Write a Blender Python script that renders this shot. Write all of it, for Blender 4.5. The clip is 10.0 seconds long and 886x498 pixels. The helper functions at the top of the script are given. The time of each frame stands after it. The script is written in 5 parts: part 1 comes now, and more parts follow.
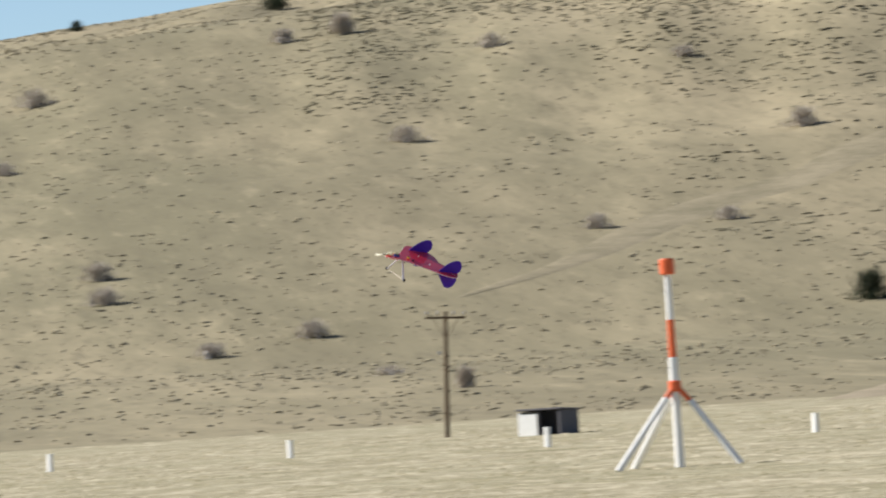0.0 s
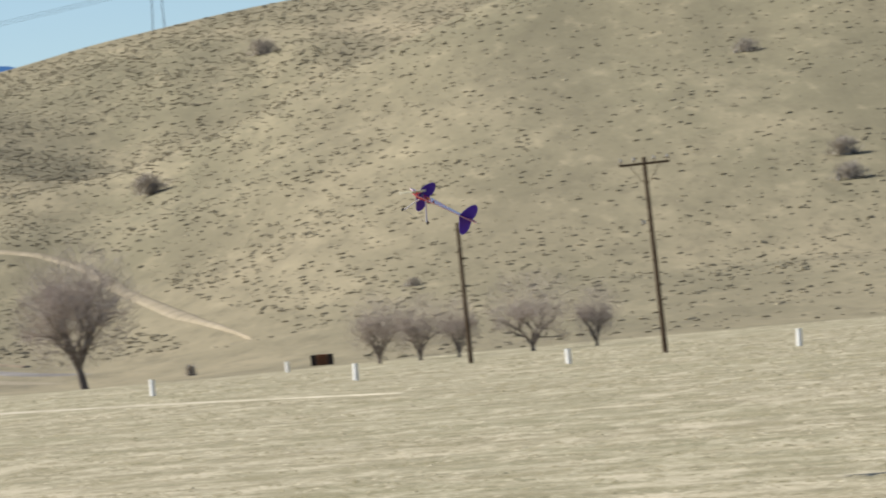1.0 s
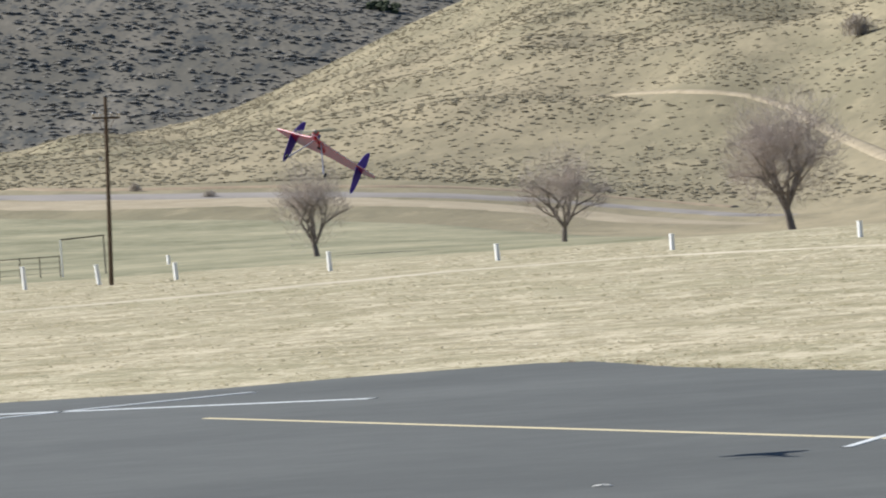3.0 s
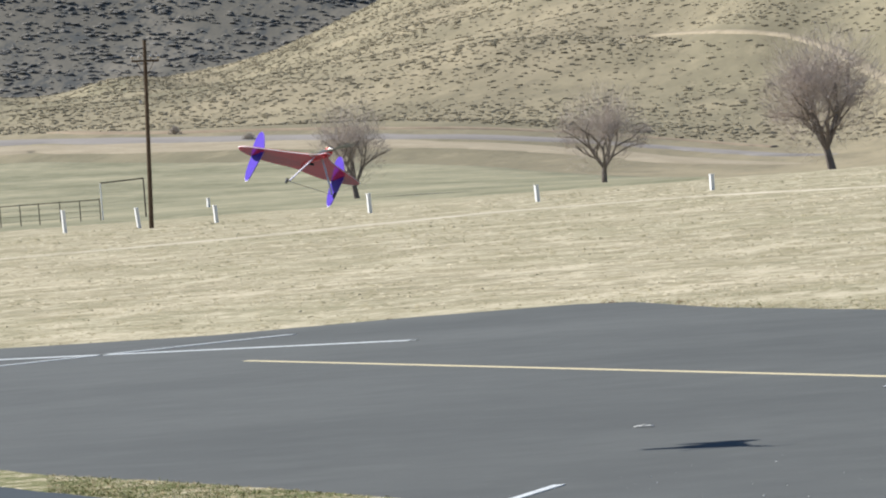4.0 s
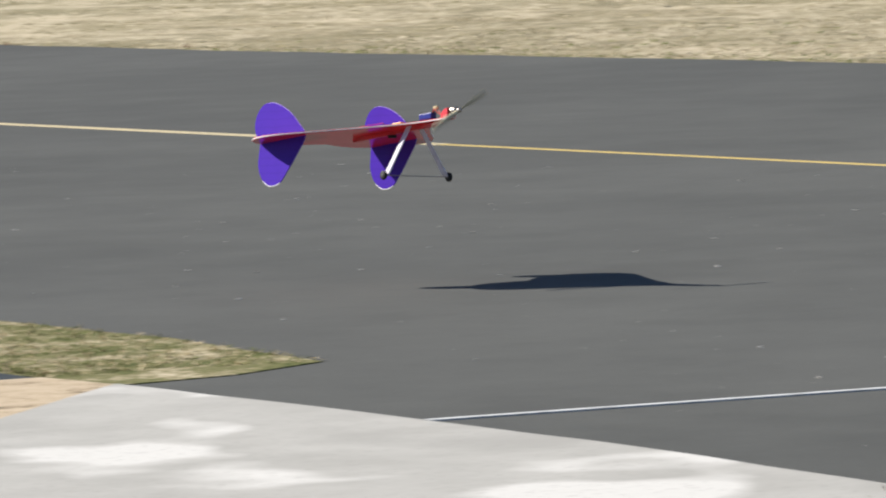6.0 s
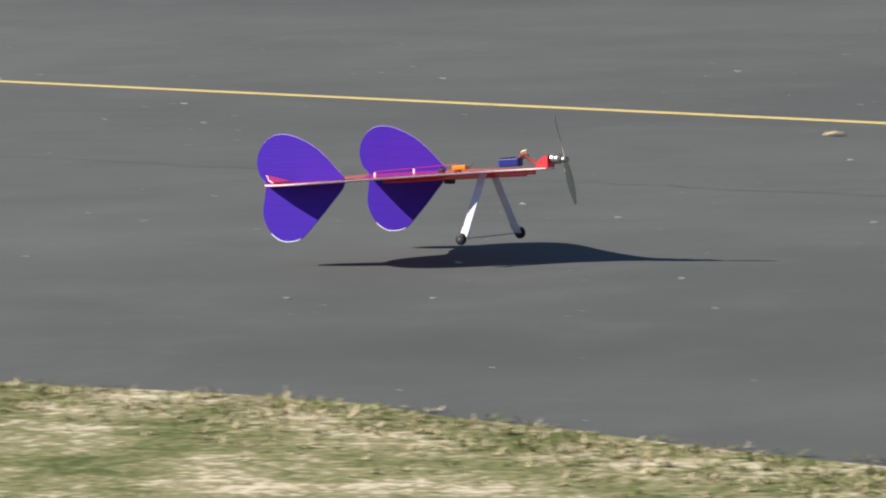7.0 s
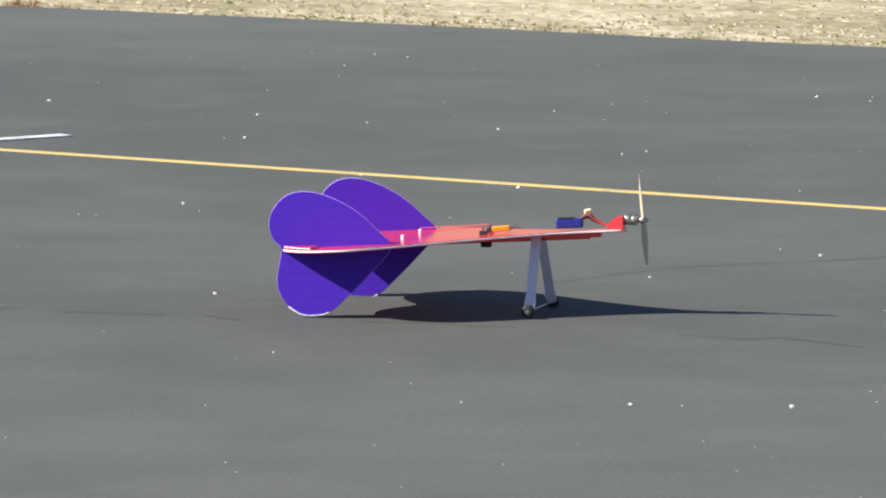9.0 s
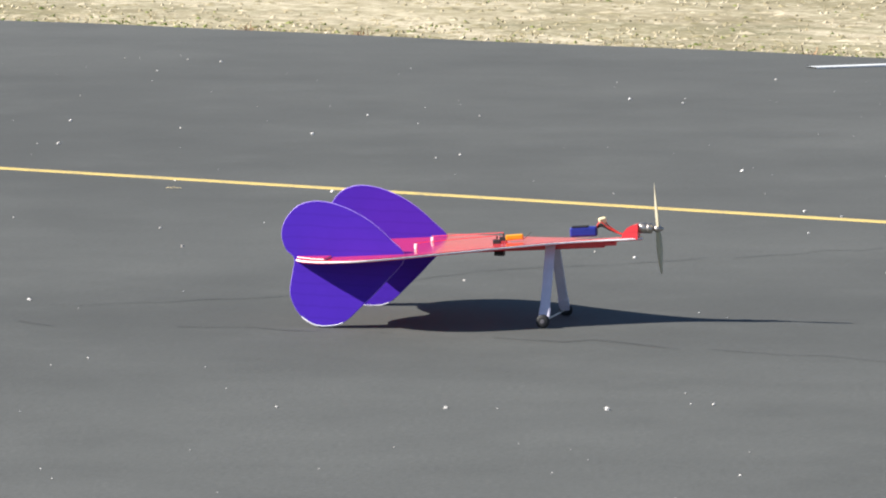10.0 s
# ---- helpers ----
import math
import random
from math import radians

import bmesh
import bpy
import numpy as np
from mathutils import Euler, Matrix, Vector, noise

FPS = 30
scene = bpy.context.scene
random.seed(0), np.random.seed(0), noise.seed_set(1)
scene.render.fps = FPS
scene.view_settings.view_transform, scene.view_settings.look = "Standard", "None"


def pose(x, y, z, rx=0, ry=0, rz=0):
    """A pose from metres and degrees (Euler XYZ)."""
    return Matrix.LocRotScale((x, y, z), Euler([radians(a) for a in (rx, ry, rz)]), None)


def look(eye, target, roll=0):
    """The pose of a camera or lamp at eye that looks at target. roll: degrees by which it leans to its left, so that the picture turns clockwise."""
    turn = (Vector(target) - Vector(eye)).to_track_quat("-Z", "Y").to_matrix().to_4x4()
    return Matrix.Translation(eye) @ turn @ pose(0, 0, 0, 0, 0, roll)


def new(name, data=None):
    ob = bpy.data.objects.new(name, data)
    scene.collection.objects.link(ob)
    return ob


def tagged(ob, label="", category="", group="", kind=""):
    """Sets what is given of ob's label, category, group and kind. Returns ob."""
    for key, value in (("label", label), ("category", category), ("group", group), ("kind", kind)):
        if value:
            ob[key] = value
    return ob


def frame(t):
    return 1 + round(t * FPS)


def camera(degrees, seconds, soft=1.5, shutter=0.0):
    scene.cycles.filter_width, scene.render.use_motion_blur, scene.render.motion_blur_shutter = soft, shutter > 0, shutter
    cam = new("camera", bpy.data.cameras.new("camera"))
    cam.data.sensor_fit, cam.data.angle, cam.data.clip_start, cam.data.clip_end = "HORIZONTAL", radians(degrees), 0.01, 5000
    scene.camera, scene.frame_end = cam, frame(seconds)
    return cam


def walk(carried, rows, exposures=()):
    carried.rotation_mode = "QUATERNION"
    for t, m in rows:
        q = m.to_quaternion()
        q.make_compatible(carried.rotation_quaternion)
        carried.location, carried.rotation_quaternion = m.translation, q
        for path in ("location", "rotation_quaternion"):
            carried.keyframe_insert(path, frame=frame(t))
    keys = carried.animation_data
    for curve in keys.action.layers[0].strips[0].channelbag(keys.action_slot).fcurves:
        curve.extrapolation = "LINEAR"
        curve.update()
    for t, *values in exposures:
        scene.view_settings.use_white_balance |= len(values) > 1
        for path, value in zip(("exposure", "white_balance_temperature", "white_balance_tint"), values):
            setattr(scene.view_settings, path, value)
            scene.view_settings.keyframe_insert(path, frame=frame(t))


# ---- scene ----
EYE = Vector((0.0, 0.0, 2.2))
cam = camera(8.0, 10.0, soft=2.0, shutter=0.15)

# seconds, azimuth (clockwise from +y), elevation, lean to the left; the camera stands still and turns
PATH = [
    (0.0, -26.329, 1.204, -3.788),
    (0.2, -28.084, 1.106, -3.757),
    (0.5, -29.832, 0.745, -4.018),
    (0.7, -30.878, 0.544, -4.348),
    (1.0, -33.137, 0.573, -4.801),
    (1.2, -34.160, 0.601, -4.722),
    (1.5, -34.825, 0.428, -4.583),
    (1.7, -35.172, 0.054, -4.424),
    (2.0, -36.088, -0.407, -4.180),
    (2.5, -38.539, -0.190, -4.017),
    (3.0, -39.628, -0.358, -4.296),
    (3.2, -40.257, -0.232, -4.548),
    (4.3, -39.621, -1.165, -4.366),
    (4.5, -38.961, -1.322, -4.101),
    (5.0, -35.891, -2.116, -3.364),
    (5.5, -33.476, -2.876, -3.052),
    (5.8, -30.447, -3.874, -2.867),
    (6.0, -27.993, -4.071, -2.779),
    (6.2, -25.732, -4.170, -2.499),
    (7.3, -12.952, -5.533, -1.456),
    (7.5, -10.810, -5.222, -0.878),
    (8.0, -5.425, -5.145, -0.239),
    (8.5, -2.920, -5.184, 0.418),
    (9.0, -1.688, -5.851, 0.315),
    (9.5, -0.456, -6.140, 0.452),
    (10.0, 0.000, -5.809, 0.125),
]


def aim(a, e, r):
    a, e = radians(a), radians(e)
    way = Vector((math.sin(a) * math.cos(e), math.cos(a) * math.cos(e), math.sin(e)))
    return look(EYE, EYE + way, r)


walk(cam, [(t, aim(a, e, r)) for t, a, e, r in PATH], exposures=[(0.0, 0.74, 6560, 9), (1.2, 0.60, 6540, 8.5), (2.5, 0.66, 6420, 9), (3.2, 0.84, 6320, 9), (4.4, 0.82, 6320, 9), (5.0, 0.92, 6280, 9), (5.6, 0.88, 6420, 9), (6.0, 0.64, 6780, 11), (6.2, 0.62, 6850, 11), (7.5, 0.95, 6600, 11), (8.0, 1.0, 6600, 11), (9.0, 1.1, 6620, 11), (9.5, 1.13, 6620, 11), (10.0, 1.14, 6620, 11)])

# ---- daylight ----
SUN_ELEVATION, SUN_FROM = 35.0, -102.0  # degrees; azimuth that the sun stands at, clockwise from +y
world = bpy.data.worlds.new("world")
scene.world = world
world.use_nodes = True
sky = world.node_tree.nodes.new("ShaderNodeTexSky")
sky.sky_type, sky.sun_disc = "NISHITA", False
sky.sun_elevation, sky.sun_rotation = radians(SUN_ELEVATION), radians(SUN_FROM)
background = world.node_tree.nodes["Background"]
world.node_tree.links.new(sky.outputs[0], background.inputs[0])
background.inputs[1].default_value = 0.068
sky.altitude, sky.air_density, sky.dust_density, sky.ozone_density = 1500.0, 0.8, 0.0, 2.6
sun = new("sun", bpy.data.lights.new("sun", "SUN"))
sun.data.energy, sun.data.angle, sun.data.color = 5.0, radians(0.53), (1.0, 0.962, 0.905)
sa, se = radians(SUN_FROM), radians(SUN_ELEVATION)
sun.matrix_world = look((0, 0, 40), (-40 * math.sin(sa) * math.cos(se), -40 * math.cos(sa) * math.cos(se), 40 - 40 * math.sin(se)))


# ---- materials ----
class Mat:
    """A node material with the few links that these surfaces need."""

    def __init__(self, name, rough=0.8, metal=0.0, spec=0.3):
        self.m = bpy.data.materials.new(name)
        self.m.use_nodes = True
        self.t = self.m.node_tree
        self.b = self.t.nodes["Principled BSDF"]
        self.b.inputs["Roughness"].default_value = rough
        self.b.inputs["Metallic"].default_value = metal
        self.b.inputs["Specular IOR Level"].default_value = spec
        self.co = None

    def coord(self, stretch=(1, 1, 1), turn=0.0, kind="Object"):
        c = self.t.nodes.new("ShaderNodeTexCoord")
        mp = self.t.nodes.new("ShaderNodeMapping")
        mp.inputs["Scale"].default_value = stretch
        mp.inputs["Rotation"].default_value = (0, 0, turn)
        self.t.links.new(c.outputs[kind], mp.inputs[0])
        return mp.outputs[0]

    def drawn_out(self, turn, length):
        """Coordinates in which patterns run longer one way: down the slopes."""
        c = self.t.nodes.new("ShaderNodeTexCoord")
        mp = self.t.nodes.new("ShaderNodeMapping")
        mp.vector_type = "TEXTURE"
        mp.inputs["Rotation"].default_value = (0, 0, radians(turn))
        mp.inputs["Scale"].default_value = (1, length, 1)
        self.t.links.new(c.outputs["Object"], mp.inputs[0])
        return mp.outputs[0]

    def noise(self, scale, co, detail=4.0, rough=0.6):
        n = self.t.nodes.new("ShaderNodeTexNoise")
        n.inputs["Scale"].default_value, n.inputs["Detail"].default_value = scale, detail
        n.inputs["Roughness"].default_value = rough
        self.t.links.new(co, n.inputs["Vector"])
        return n.outputs["Fac"]

    def ramp(self, fac, stops):
        r = self.t.nodes.new("ShaderNodeValToRGB")
        while len(r.color_ramp.elements) < len(stops):
            r.color_ramp.elements.new(0.5)
        for e, (at, c) in zip(r.color_ramp.elements, stops):
            e.position = at
            e.color = (*c, 1) if isinstance(c, tuple) else (c, c, c, 1)
        self.t.links.new(fac, r.inputs[0])
        return r.outputs[0]

    def mix(self, fac, a, b, blend="MIX"):
        x = self.t.nodes.new("ShaderNodeMix")
        x.data_type, x.blend_type = "RGBA", blend
        for value, slot in ((fac, 0), (a, 6), (b, 7)):
            if isinstance(value, (int, float)):
                x.inputs[slot].default_value = value if slot == 0 else (value, value, value, 1)
            elif isinstance(value, tuple):
                x.inputs[slot].default_value = (*value, 1)
            else:
                self.t.links.new(value, x.inputs[slot])
        return x.outputs[2]

    def random(self):
        return self.t.nodes.new("ShaderNodeNewGeometry").outputs["Random Per Island"]

    def one(self):
        return self.t.nodes.new("ShaderNodeObjectInfo").outputs["Random"]

    def color(self, c):
        if isinstance(c, tuple):
            self.b.inputs["Base Color"].default_value = (*c, 1)
        else:
            self.t.links.new(c, self.b.inputs["Base Color"])
        return self

    def bump(self, h, strength=0.4, distance=0.02):
        n = self.t.nodes.new("ShaderNodeBump")
        n.inputs["Strength"].default_value, n.inputs["Distance"].default_value = strength, distance
        self.t.links.new(h, n.inputs["Height"])
        self.t.links.new(n.outputs[0], self.b.inputs["Normal"])
        return self


def plain(name, c, rough=0.6, metal=0.0, spread=0.12, scale=40.0, spec=0.3):
    """One colour with faint stains at two scales."""
    m = Mat(name, rough, metal, spec)
    co = m.coord()
    lo, hi = tuple(v * (1 - spread) for v in c), tuple(min(1, v * (1 + spread)) for v in c)
    n = m.mix(0.5, m.noise(scale, co), m.noise(scale * 7, co, 2))
    m.color(m.ramp(n, ((0.3, lo), (0.7, hi))))
    m.bump(m.noise(scale * 5, co, 2), 0.08, 0.002)
    return m.m


RUN = math.atan2(-0.53, 0.85)  # direction of the runway in plan


def ground_material():
    m = Mat("dry_grass_ground", 0.95, 0, 0.1)
    co = m.coord()
    rows = m.coord((0.42, 1.0, 1.0), -RUN)
    big, mid = m.noise(0.02, co, 4), m.noise(0.11, co, 5)
    patch, fine = m.noise(0.42, co, 5, 0.65), m.noise(2.6, co, 5, 0.7)
    streak = m.noise(1.0, rows, 6, 0.74)
    straw = m.ramp(fine, ((0.3, (0.20, 0.172, 0.112)), (0.5, (0.375, 0.33, 0.235)), (0.66, (0.58, 0.52, 0.395))))
    olive = m.ramp(fine, ((0.3, (0.132, 0.122, 0.076)), (0.55, (0.25, 0.228, 0.147)), (0.7, (0.355, 0.32, 0.215))))
    c = m.mix(m.ramp(patch, ((0.40, 0.0), (0.58, 0.95))), straw, olive)
    c = m.mix(m.ramp(big, ((0.42, 0.0), (0.58, 0.5))), c, olive)
    c = m.mix(m.ramp(mid, ((0.5, 0.0), (0.62, 0.6))), c, (0.52, 0.455, 0.335))
    c = m.mix(m.ramp(streak, ((0.52, 0.0), (0.66, 0.5))), c, (0.55, 0.48, 0.35))
    c = m.mix(m.ramp(streak, ((0.34, 0.4), (0.45, 0.0))), c, (0.19, 0.168, 0.105))
    # away from the runway the field is greener and less bare
    split, scaled = m.t.nodes.new("ShaderNodeSeparateXYZ"), m.t.nodes.new("ShaderNodeMath")
    scaled.operation = "MULTIPLY"
    scaled.inputs[1].default_value = 0.01
    m.t.links.new(m.coord((1, 1, 1), -RUN), split.inputs[0])
    m.t.links.new(split.outputs[1], scaled.inputs[0])
    c = m.mix(m.ramp(scaled.outputs[0], ((0.33, 0.0), (0.48, 0.5))), c, olive)
    clumps = m.noise(2.2, m.drawn_out(25, 4), 6, 0.72)
    c = m.mix(m.ramp(clumps, ((0.40, 0.8), (0.49, 0.0))), c, (0.165, 0.148, 0.092))
    c = m.mix(m.ramp(clumps, ((0.54, 0.0), (0.63, 0.55))), c, (0.60, 0.535, 0.41))
    green = m.noise(0.1, m.drawn_out(-122, 3), 4, 0.65)
    c = m.mix(m.ramp(green, ((0.44, 0.0), (0.58, 0.38))), c, (0.235, 0.232, 0.14))
    furrow = m.noise(1.5, m.drawn_out(-122, 7), 5, 0.7)
    c = m.mix(m.ramp(furrow, ((0.37, 0.4), (0.47, 0.0))), c, (0.235, 0.185, 0.115))
    c = m.mix(m.ramp(furrow, ((0.53, 0.0), (0.63, 0.3))), c, (0.62, 0.55, 0.42))
    band = m.noise(0.4, m.drawn_out(-99.5, 4), 6, 0.72)
    c = m.mix(m.ramp(band, ((0.36, 0.5), (0.47, 0.0))), c, (0.235, 0.205, 0.13))
    c = m.mix(m.ramp(band, ((0.53, 0.0), (0.61, 0.4))), c, (0.61, 0.53, 0.405))
    row = m.noise(0.95, m.drawn_out(-97, 5), 5, 0.66)
    c = m.mix(m.ramp(row, ((0.38, 0.42), (0.47, 0.0))), c, (0.26, 0.23, 0.14))
    c = m.mix(m.ramp(row, ((0.52, 0.0), (0.6, 0.32))), c, (0.64, 0.565, 0.44))
    spot = m.noise(0.7, m.drawn_out(30, 4), 6, 0.72)
    c = m.mix(m.ramp(spot, ((0.37, 0.6), (0.46, 0.0))), c, (0.245, 0.218, 0.13))
    c = m.mix(m.ramp(spot, ((0.53, 0.0), (0.61, 0.6))), c, (0.60, 0.53, 0.41))
    grain = m.noise(13.0, co, 5, 0.75)
    c = m.mix(m.ramp(grain, ((0.38, 0.75), (0.49, 0.0))), c, (0.22, 0.19, 0.125))
    c = m.mix(m.ramp(grain, ((0.53, 0.0), (0.65, 0.62))), c, (0.63, 0.575, 0.455))
    c = m.mix(1.0, c, (1.0, 0.99, 0.935), "MULTIPLY")
    m.color(c)
    return m.bump(m.mix(0.5, fine, grain), 0.5, 0.05).m


def hill_material(name, a, b, dark, dots=0.5, size=1.0):
    m = Mat(name, 0.95, 0, 0.1)
    co = m.drawn_out(33, 7)
    big, mid, fine = m.noise(0.012, co, 4), m.noise(0.045 * size, co, 5, 0.65), m.noise(0.33 * size, co, 5, 0.72)
    tiny = m.noise(1.1 * size, co, 4, 0.7)
    c = m.mix(m.ramp(big, ((0.38, 0.0), (0.62, 1.0))), a, b)
    c = m.mix(m.ramp(mid, ((0.36, 0.55), (0.56, 0.0))), c, tuple(v * 0.72 for v in b))
    c = m.mix(m.ramp(mid, ((0.52, 0.0), (0.68, 0.6))), c, tuple(min(1, v * 1.18) for v in a))
    c = m.mix(m.ramp(fine, ((0.52, 0.0), (0.62, dots))), c, dark)
    c = m.mix(m.ramp(tiny, ((0.55, 0.0), (0.66, dots * 0.8))), c, dark)
    c = m.mix(m.ramp(fine, ((0.3, 0.4), (0.44, 0.0))), c, tuple(min(1, v * 1.35) for v in a))
    m.color(c)
    return m.bump(m.mix(0.5, fine, tiny), 0.25, 0.4).m


def asphalt_material(name, base, dust):
    m = Mat(name, 0.86, 0, 0.32)
    co = m.coord()
    rows = m.coord((0.12, 1.0, 1.0), -RUN)
    grain = m.noise(55, co, 3, 0.7)
    blotch = m.noise(0.35, rows, 5, 0.6)
    patch = m.noise(0.11, co, 4)
    c = m.mix(m.ramp(patch, ((0.35, 0.0), (0.65, 1.0))), base, dust)
    c = m.mix(m.ramp(blotch, ((0.5, 0.0), (0.72, 0.24))), c, tuple(v * 1.28 for v in dust))
    c = m.mix(m.ramp(blotch, ((0.3, 0.22), (0.45, 0.0))), c, tuple(v * 0.82 for v in base))
    mottle = m.noise(1.3, co, 5, 0.7)
    c = m.mix(m.ramp(mottle, ((0.36, 0.26), (0.5, 0.0))), c, tuple(v * 0.74 for v in base))
    c = m.mix(m.ramp(mottle, ((0.52, 0.0), (0.66, 0.26))), c, tuple(v * 1.25 for v in dust))
    c = m.mix(m.ramp(grain, ((0.35, 0.35), (0.65, 0.0))), c, tuple(v * 0.6 for v in base))
    c = m.mix(m.ramp(grain, ((0.66, 0.0), (0.78, 0.5))), c, (0.16, 0.155, 0.145))
    m.color(c)
    return m.bump(grain, 0.35, 0.004).m


def paint_material(name, c, worn):
    m = Mat(name, 0.7, 0, 0.3)
    co = m.coord()
    n = m.mix(0.5, m.noise(9, co, 5), m.noise(60, co, 4))
    m.color(m.ramp(n, ((0.36, worn), (0.5, c), (0.8, tuple(min(1, v * 1.1) for v in c)))))
    return m.bump(m.noise(50, co), 0.2, 0.002).m


def speckle_material(name, stops, scale=3.0, rough=0.95):
    m = Mat(name, rough, 0, 0.1)
    co = m.coord()
    n = m.mix(0.45, m.noise(scale, co, 5), m.noise(scale * 9, co, 5, 0.75))
    m.color(m.ramp(n, stops))
    return m.bump(m.noise(scale * 12, co, 3), 0.5, 0.02).m


def concrete_material():
    m = Mat("concrete", 0.9, 0, 0.2)
    co = m.coord()
    broad, mid, fine = m.noise(0.6, co, 3, 0.5), m.noise(2.2, co, 5), m.noise(30, co, 4, 0.7)
    c = m.mix(m.ramp(mid, ((0.35, 0.0), (0.65, 1.0))), (0.38, 0.377, 0.352), (0.445, 0.442, 0.415))
    c = m.mix(m.ramp(broad, ((0.55, 0.0), (0.6, 0.85))), c, (0.66, 0.658, 0.63))
    c = m.mix(m.ramp(broad, ((0.36, 0.5), (0.42, 0.0))), c, (0.34, 0.337, 0.315))
    c = m.mix(m.ramp(fine, ((0.3, 0.5), (0.45, 0.0))), c, (0.28, 0.275, 0.26))
    m.color(c)
    return m.bump(fine, 0.25, 0.004).m


def leaf_material(name, a, b):
    m = Mat(name, 0.9, 0, 0.1)
    m.color(m.ramp(m.random(), ((0.0, a), (1.0, b))))
    return m.m


def foam_material(name, c, gloss=0.38, spec=0.2, through_light=0.0):
    """Coloured film on foam board, with faint seams and scuffs."""
    m = Mat(name, gloss, 0, spec)
    co = m.coord()
    seam = m.coord((3, 3, 1), 0.0)
    w = m.t.nodes.new("ShaderNodeTexWave")
    w.wave_type, w.bands_direction = "BANDS", "Z"
    w.inputs["Scale"].default_value, w.inputs["Distortion"].default_value = 9.0, 1.2
    m.t.links.new(seam, w.inputs["Vector"])
    c1 = m.mix(m.ramp(w.outputs["Fac"], ((0.86, 0.0), (0.96, 0.28))), c, tuple(v * 0.7 for v in c))
    c1 = m.mix(m.ramp(m.noise(14, co), ((0.4, 0.22), (0.62, 0.0))), c1, tuple(v * 0.8 for v in c))
    m.color(c1)
    m.bump(m.noise(30, co), 0.1, 0.002)
    if through_light:
        glow = m.t.nodes.new("ShaderNodeBsdfTranslucent")
        glow.inputs[0].default_value = (*c, 1)
        both = m.t.nodes.new("ShaderNodeMixShader")
        both.inputs[0].default_value = through_light
        m.t.links.new(m.b.outputs[0], both.inputs[1])
        m.t.links.new(glow.outputs[0], both.inputs[2])
        m.t.links.new(both.outputs[0], m.t.nodes["Material Output"].inputs[0])
    return m.m


GROUND = ground_material()
HILL = hill_material("grassy_hill", (0.300, 0.252, 0.163), (0.212, 0.188, 0.118), (0.15, 0.13, 0.084), 0.42)
DARK_HILL = hill_material("sagebrush_hill", (0.235, 0.208, 0.165), (0.16, 0.148, 0.12), (0.08, 0.084, 0.082), 0.9, 0.45)
ASPHALT = asphalt_material("asphalt", (0.0675, 0.0705, 0.0655), (0.1018, 0.1057, 0.0978))
NEW_ASPHALT = asphalt_material("fresh_asphalt", (0.030, 0.0405, 0.049), (0.038, 0.050, 0.058))
YELLOW = paint_material("yellow_road_paint", (0.54, 0.41, 0.14), (0.36, 0.29, 0.14))
FADED_YELLOW = paint_material("faded_yellow_road_paint", (0.55, 0.47, 0.29), (0.33, 0.29, 0.20))
WHITE_LINE = paint_material("white_road_paint", (0.58, 0.60, 0.60), (0.30, 0.31, 0.31))
VERGE = speckle_material("verge_grass", ((0.40, (0.07, 0.09, 0.028)), (0.47, (0.145, 0.15, 0.062)), (0.53, (0.25, 0.225, 0.125)), (0.59, (0.53, 0.465, 0.335))), 2.2)
SAND = speckle_material("bare_sand", ((0.38, (0.10, 0.085, 0.055)), (0.43, (0.40, 0.32, 0.22)), (0.5, (0.52, 0.425, 0.305)), (0.7, (0.62, 0.53, 0.395))), 6)
CONCRETE = concrete_material()
GREEN = speckle_material("green_pasture", ((0.38, (0.16, 0.158, 0.094)), (0.48, (0.228, 0.217, 0.138)), (0.62, (0.36, 0.325, 0.215))), 0.07)
TRACK = speckle_material("dirt_track", ((0.35, (0.275, 0.23, 0.155)), (0.6, (0.39, 0.33, 0.235))), 0.3)
PALE = speckle_material("pale_wheel_track", ((0.38, (0.33, 0.29, 0.205)), (0.5, (0.47, 0.413, 0.31)), (0.64, (0.56, 0.50, 0.385))), 0.25)
FAINT = speckle_material("bare_hill_track", ((0.38, (0.17, 0.15, 0.095)), (0.48, (0.225, 0.193, 0.127)), (0.6, (0.285, 0.243, 0.163))), 0.12)
HILLPATH = speckle_material("bare_hill_path", ((0.38, (0.215, 0.183, 0.122)), (0.5, (0.285, 0.238, 0.165)), (0.62, (0.335, 0.28, 0.20))), 0.3)
ROAD = speckle_material("grey_road", ((0.35, (0.235, 0.213, 0.193)), (0.65, (0.30, 0.275, 0.25))), 0.2)
CUTBANK = speckle_material("reddish_bank", ((0.35, (0.21, 0.155, 0.105)), (0.65, (0.40, 0.32, 0.22))), 0.2)
SAGE = leaf_material("sagebrush", (0.195, 0.168, 0.112), (0.275, 0.236, 0.157))
DARKSAGE = leaf_material("dark_sagebrush", (0.115, 0.115, 0.108), (0.235, 0.217, 0.188))
SHRUB = leaf_material("grey_shrub", (0.34, 0.30, 0.255), (0.56, 0.50, 0.43))
OLIVESAGE = leaf_material("olive_sagebrush", (0.16, 0.145, 0.094), (0.23, 0.205, 0.137))
STRAWCLUMP = leaf_material("straw_clumps", (0.28, 0.24, 0.152), (0.50, 0.44, 0.32))
DULLCLUMP = leaf_material("olive_straw_clumps", (0.18, 0.16, 0.092), (0.31, 0.27, 0.165))
SAGELIGHT = leaf_material("pale_bunchgrass", (0.24, 0.207, 0.135), (0.37, 0.32, 0.215))
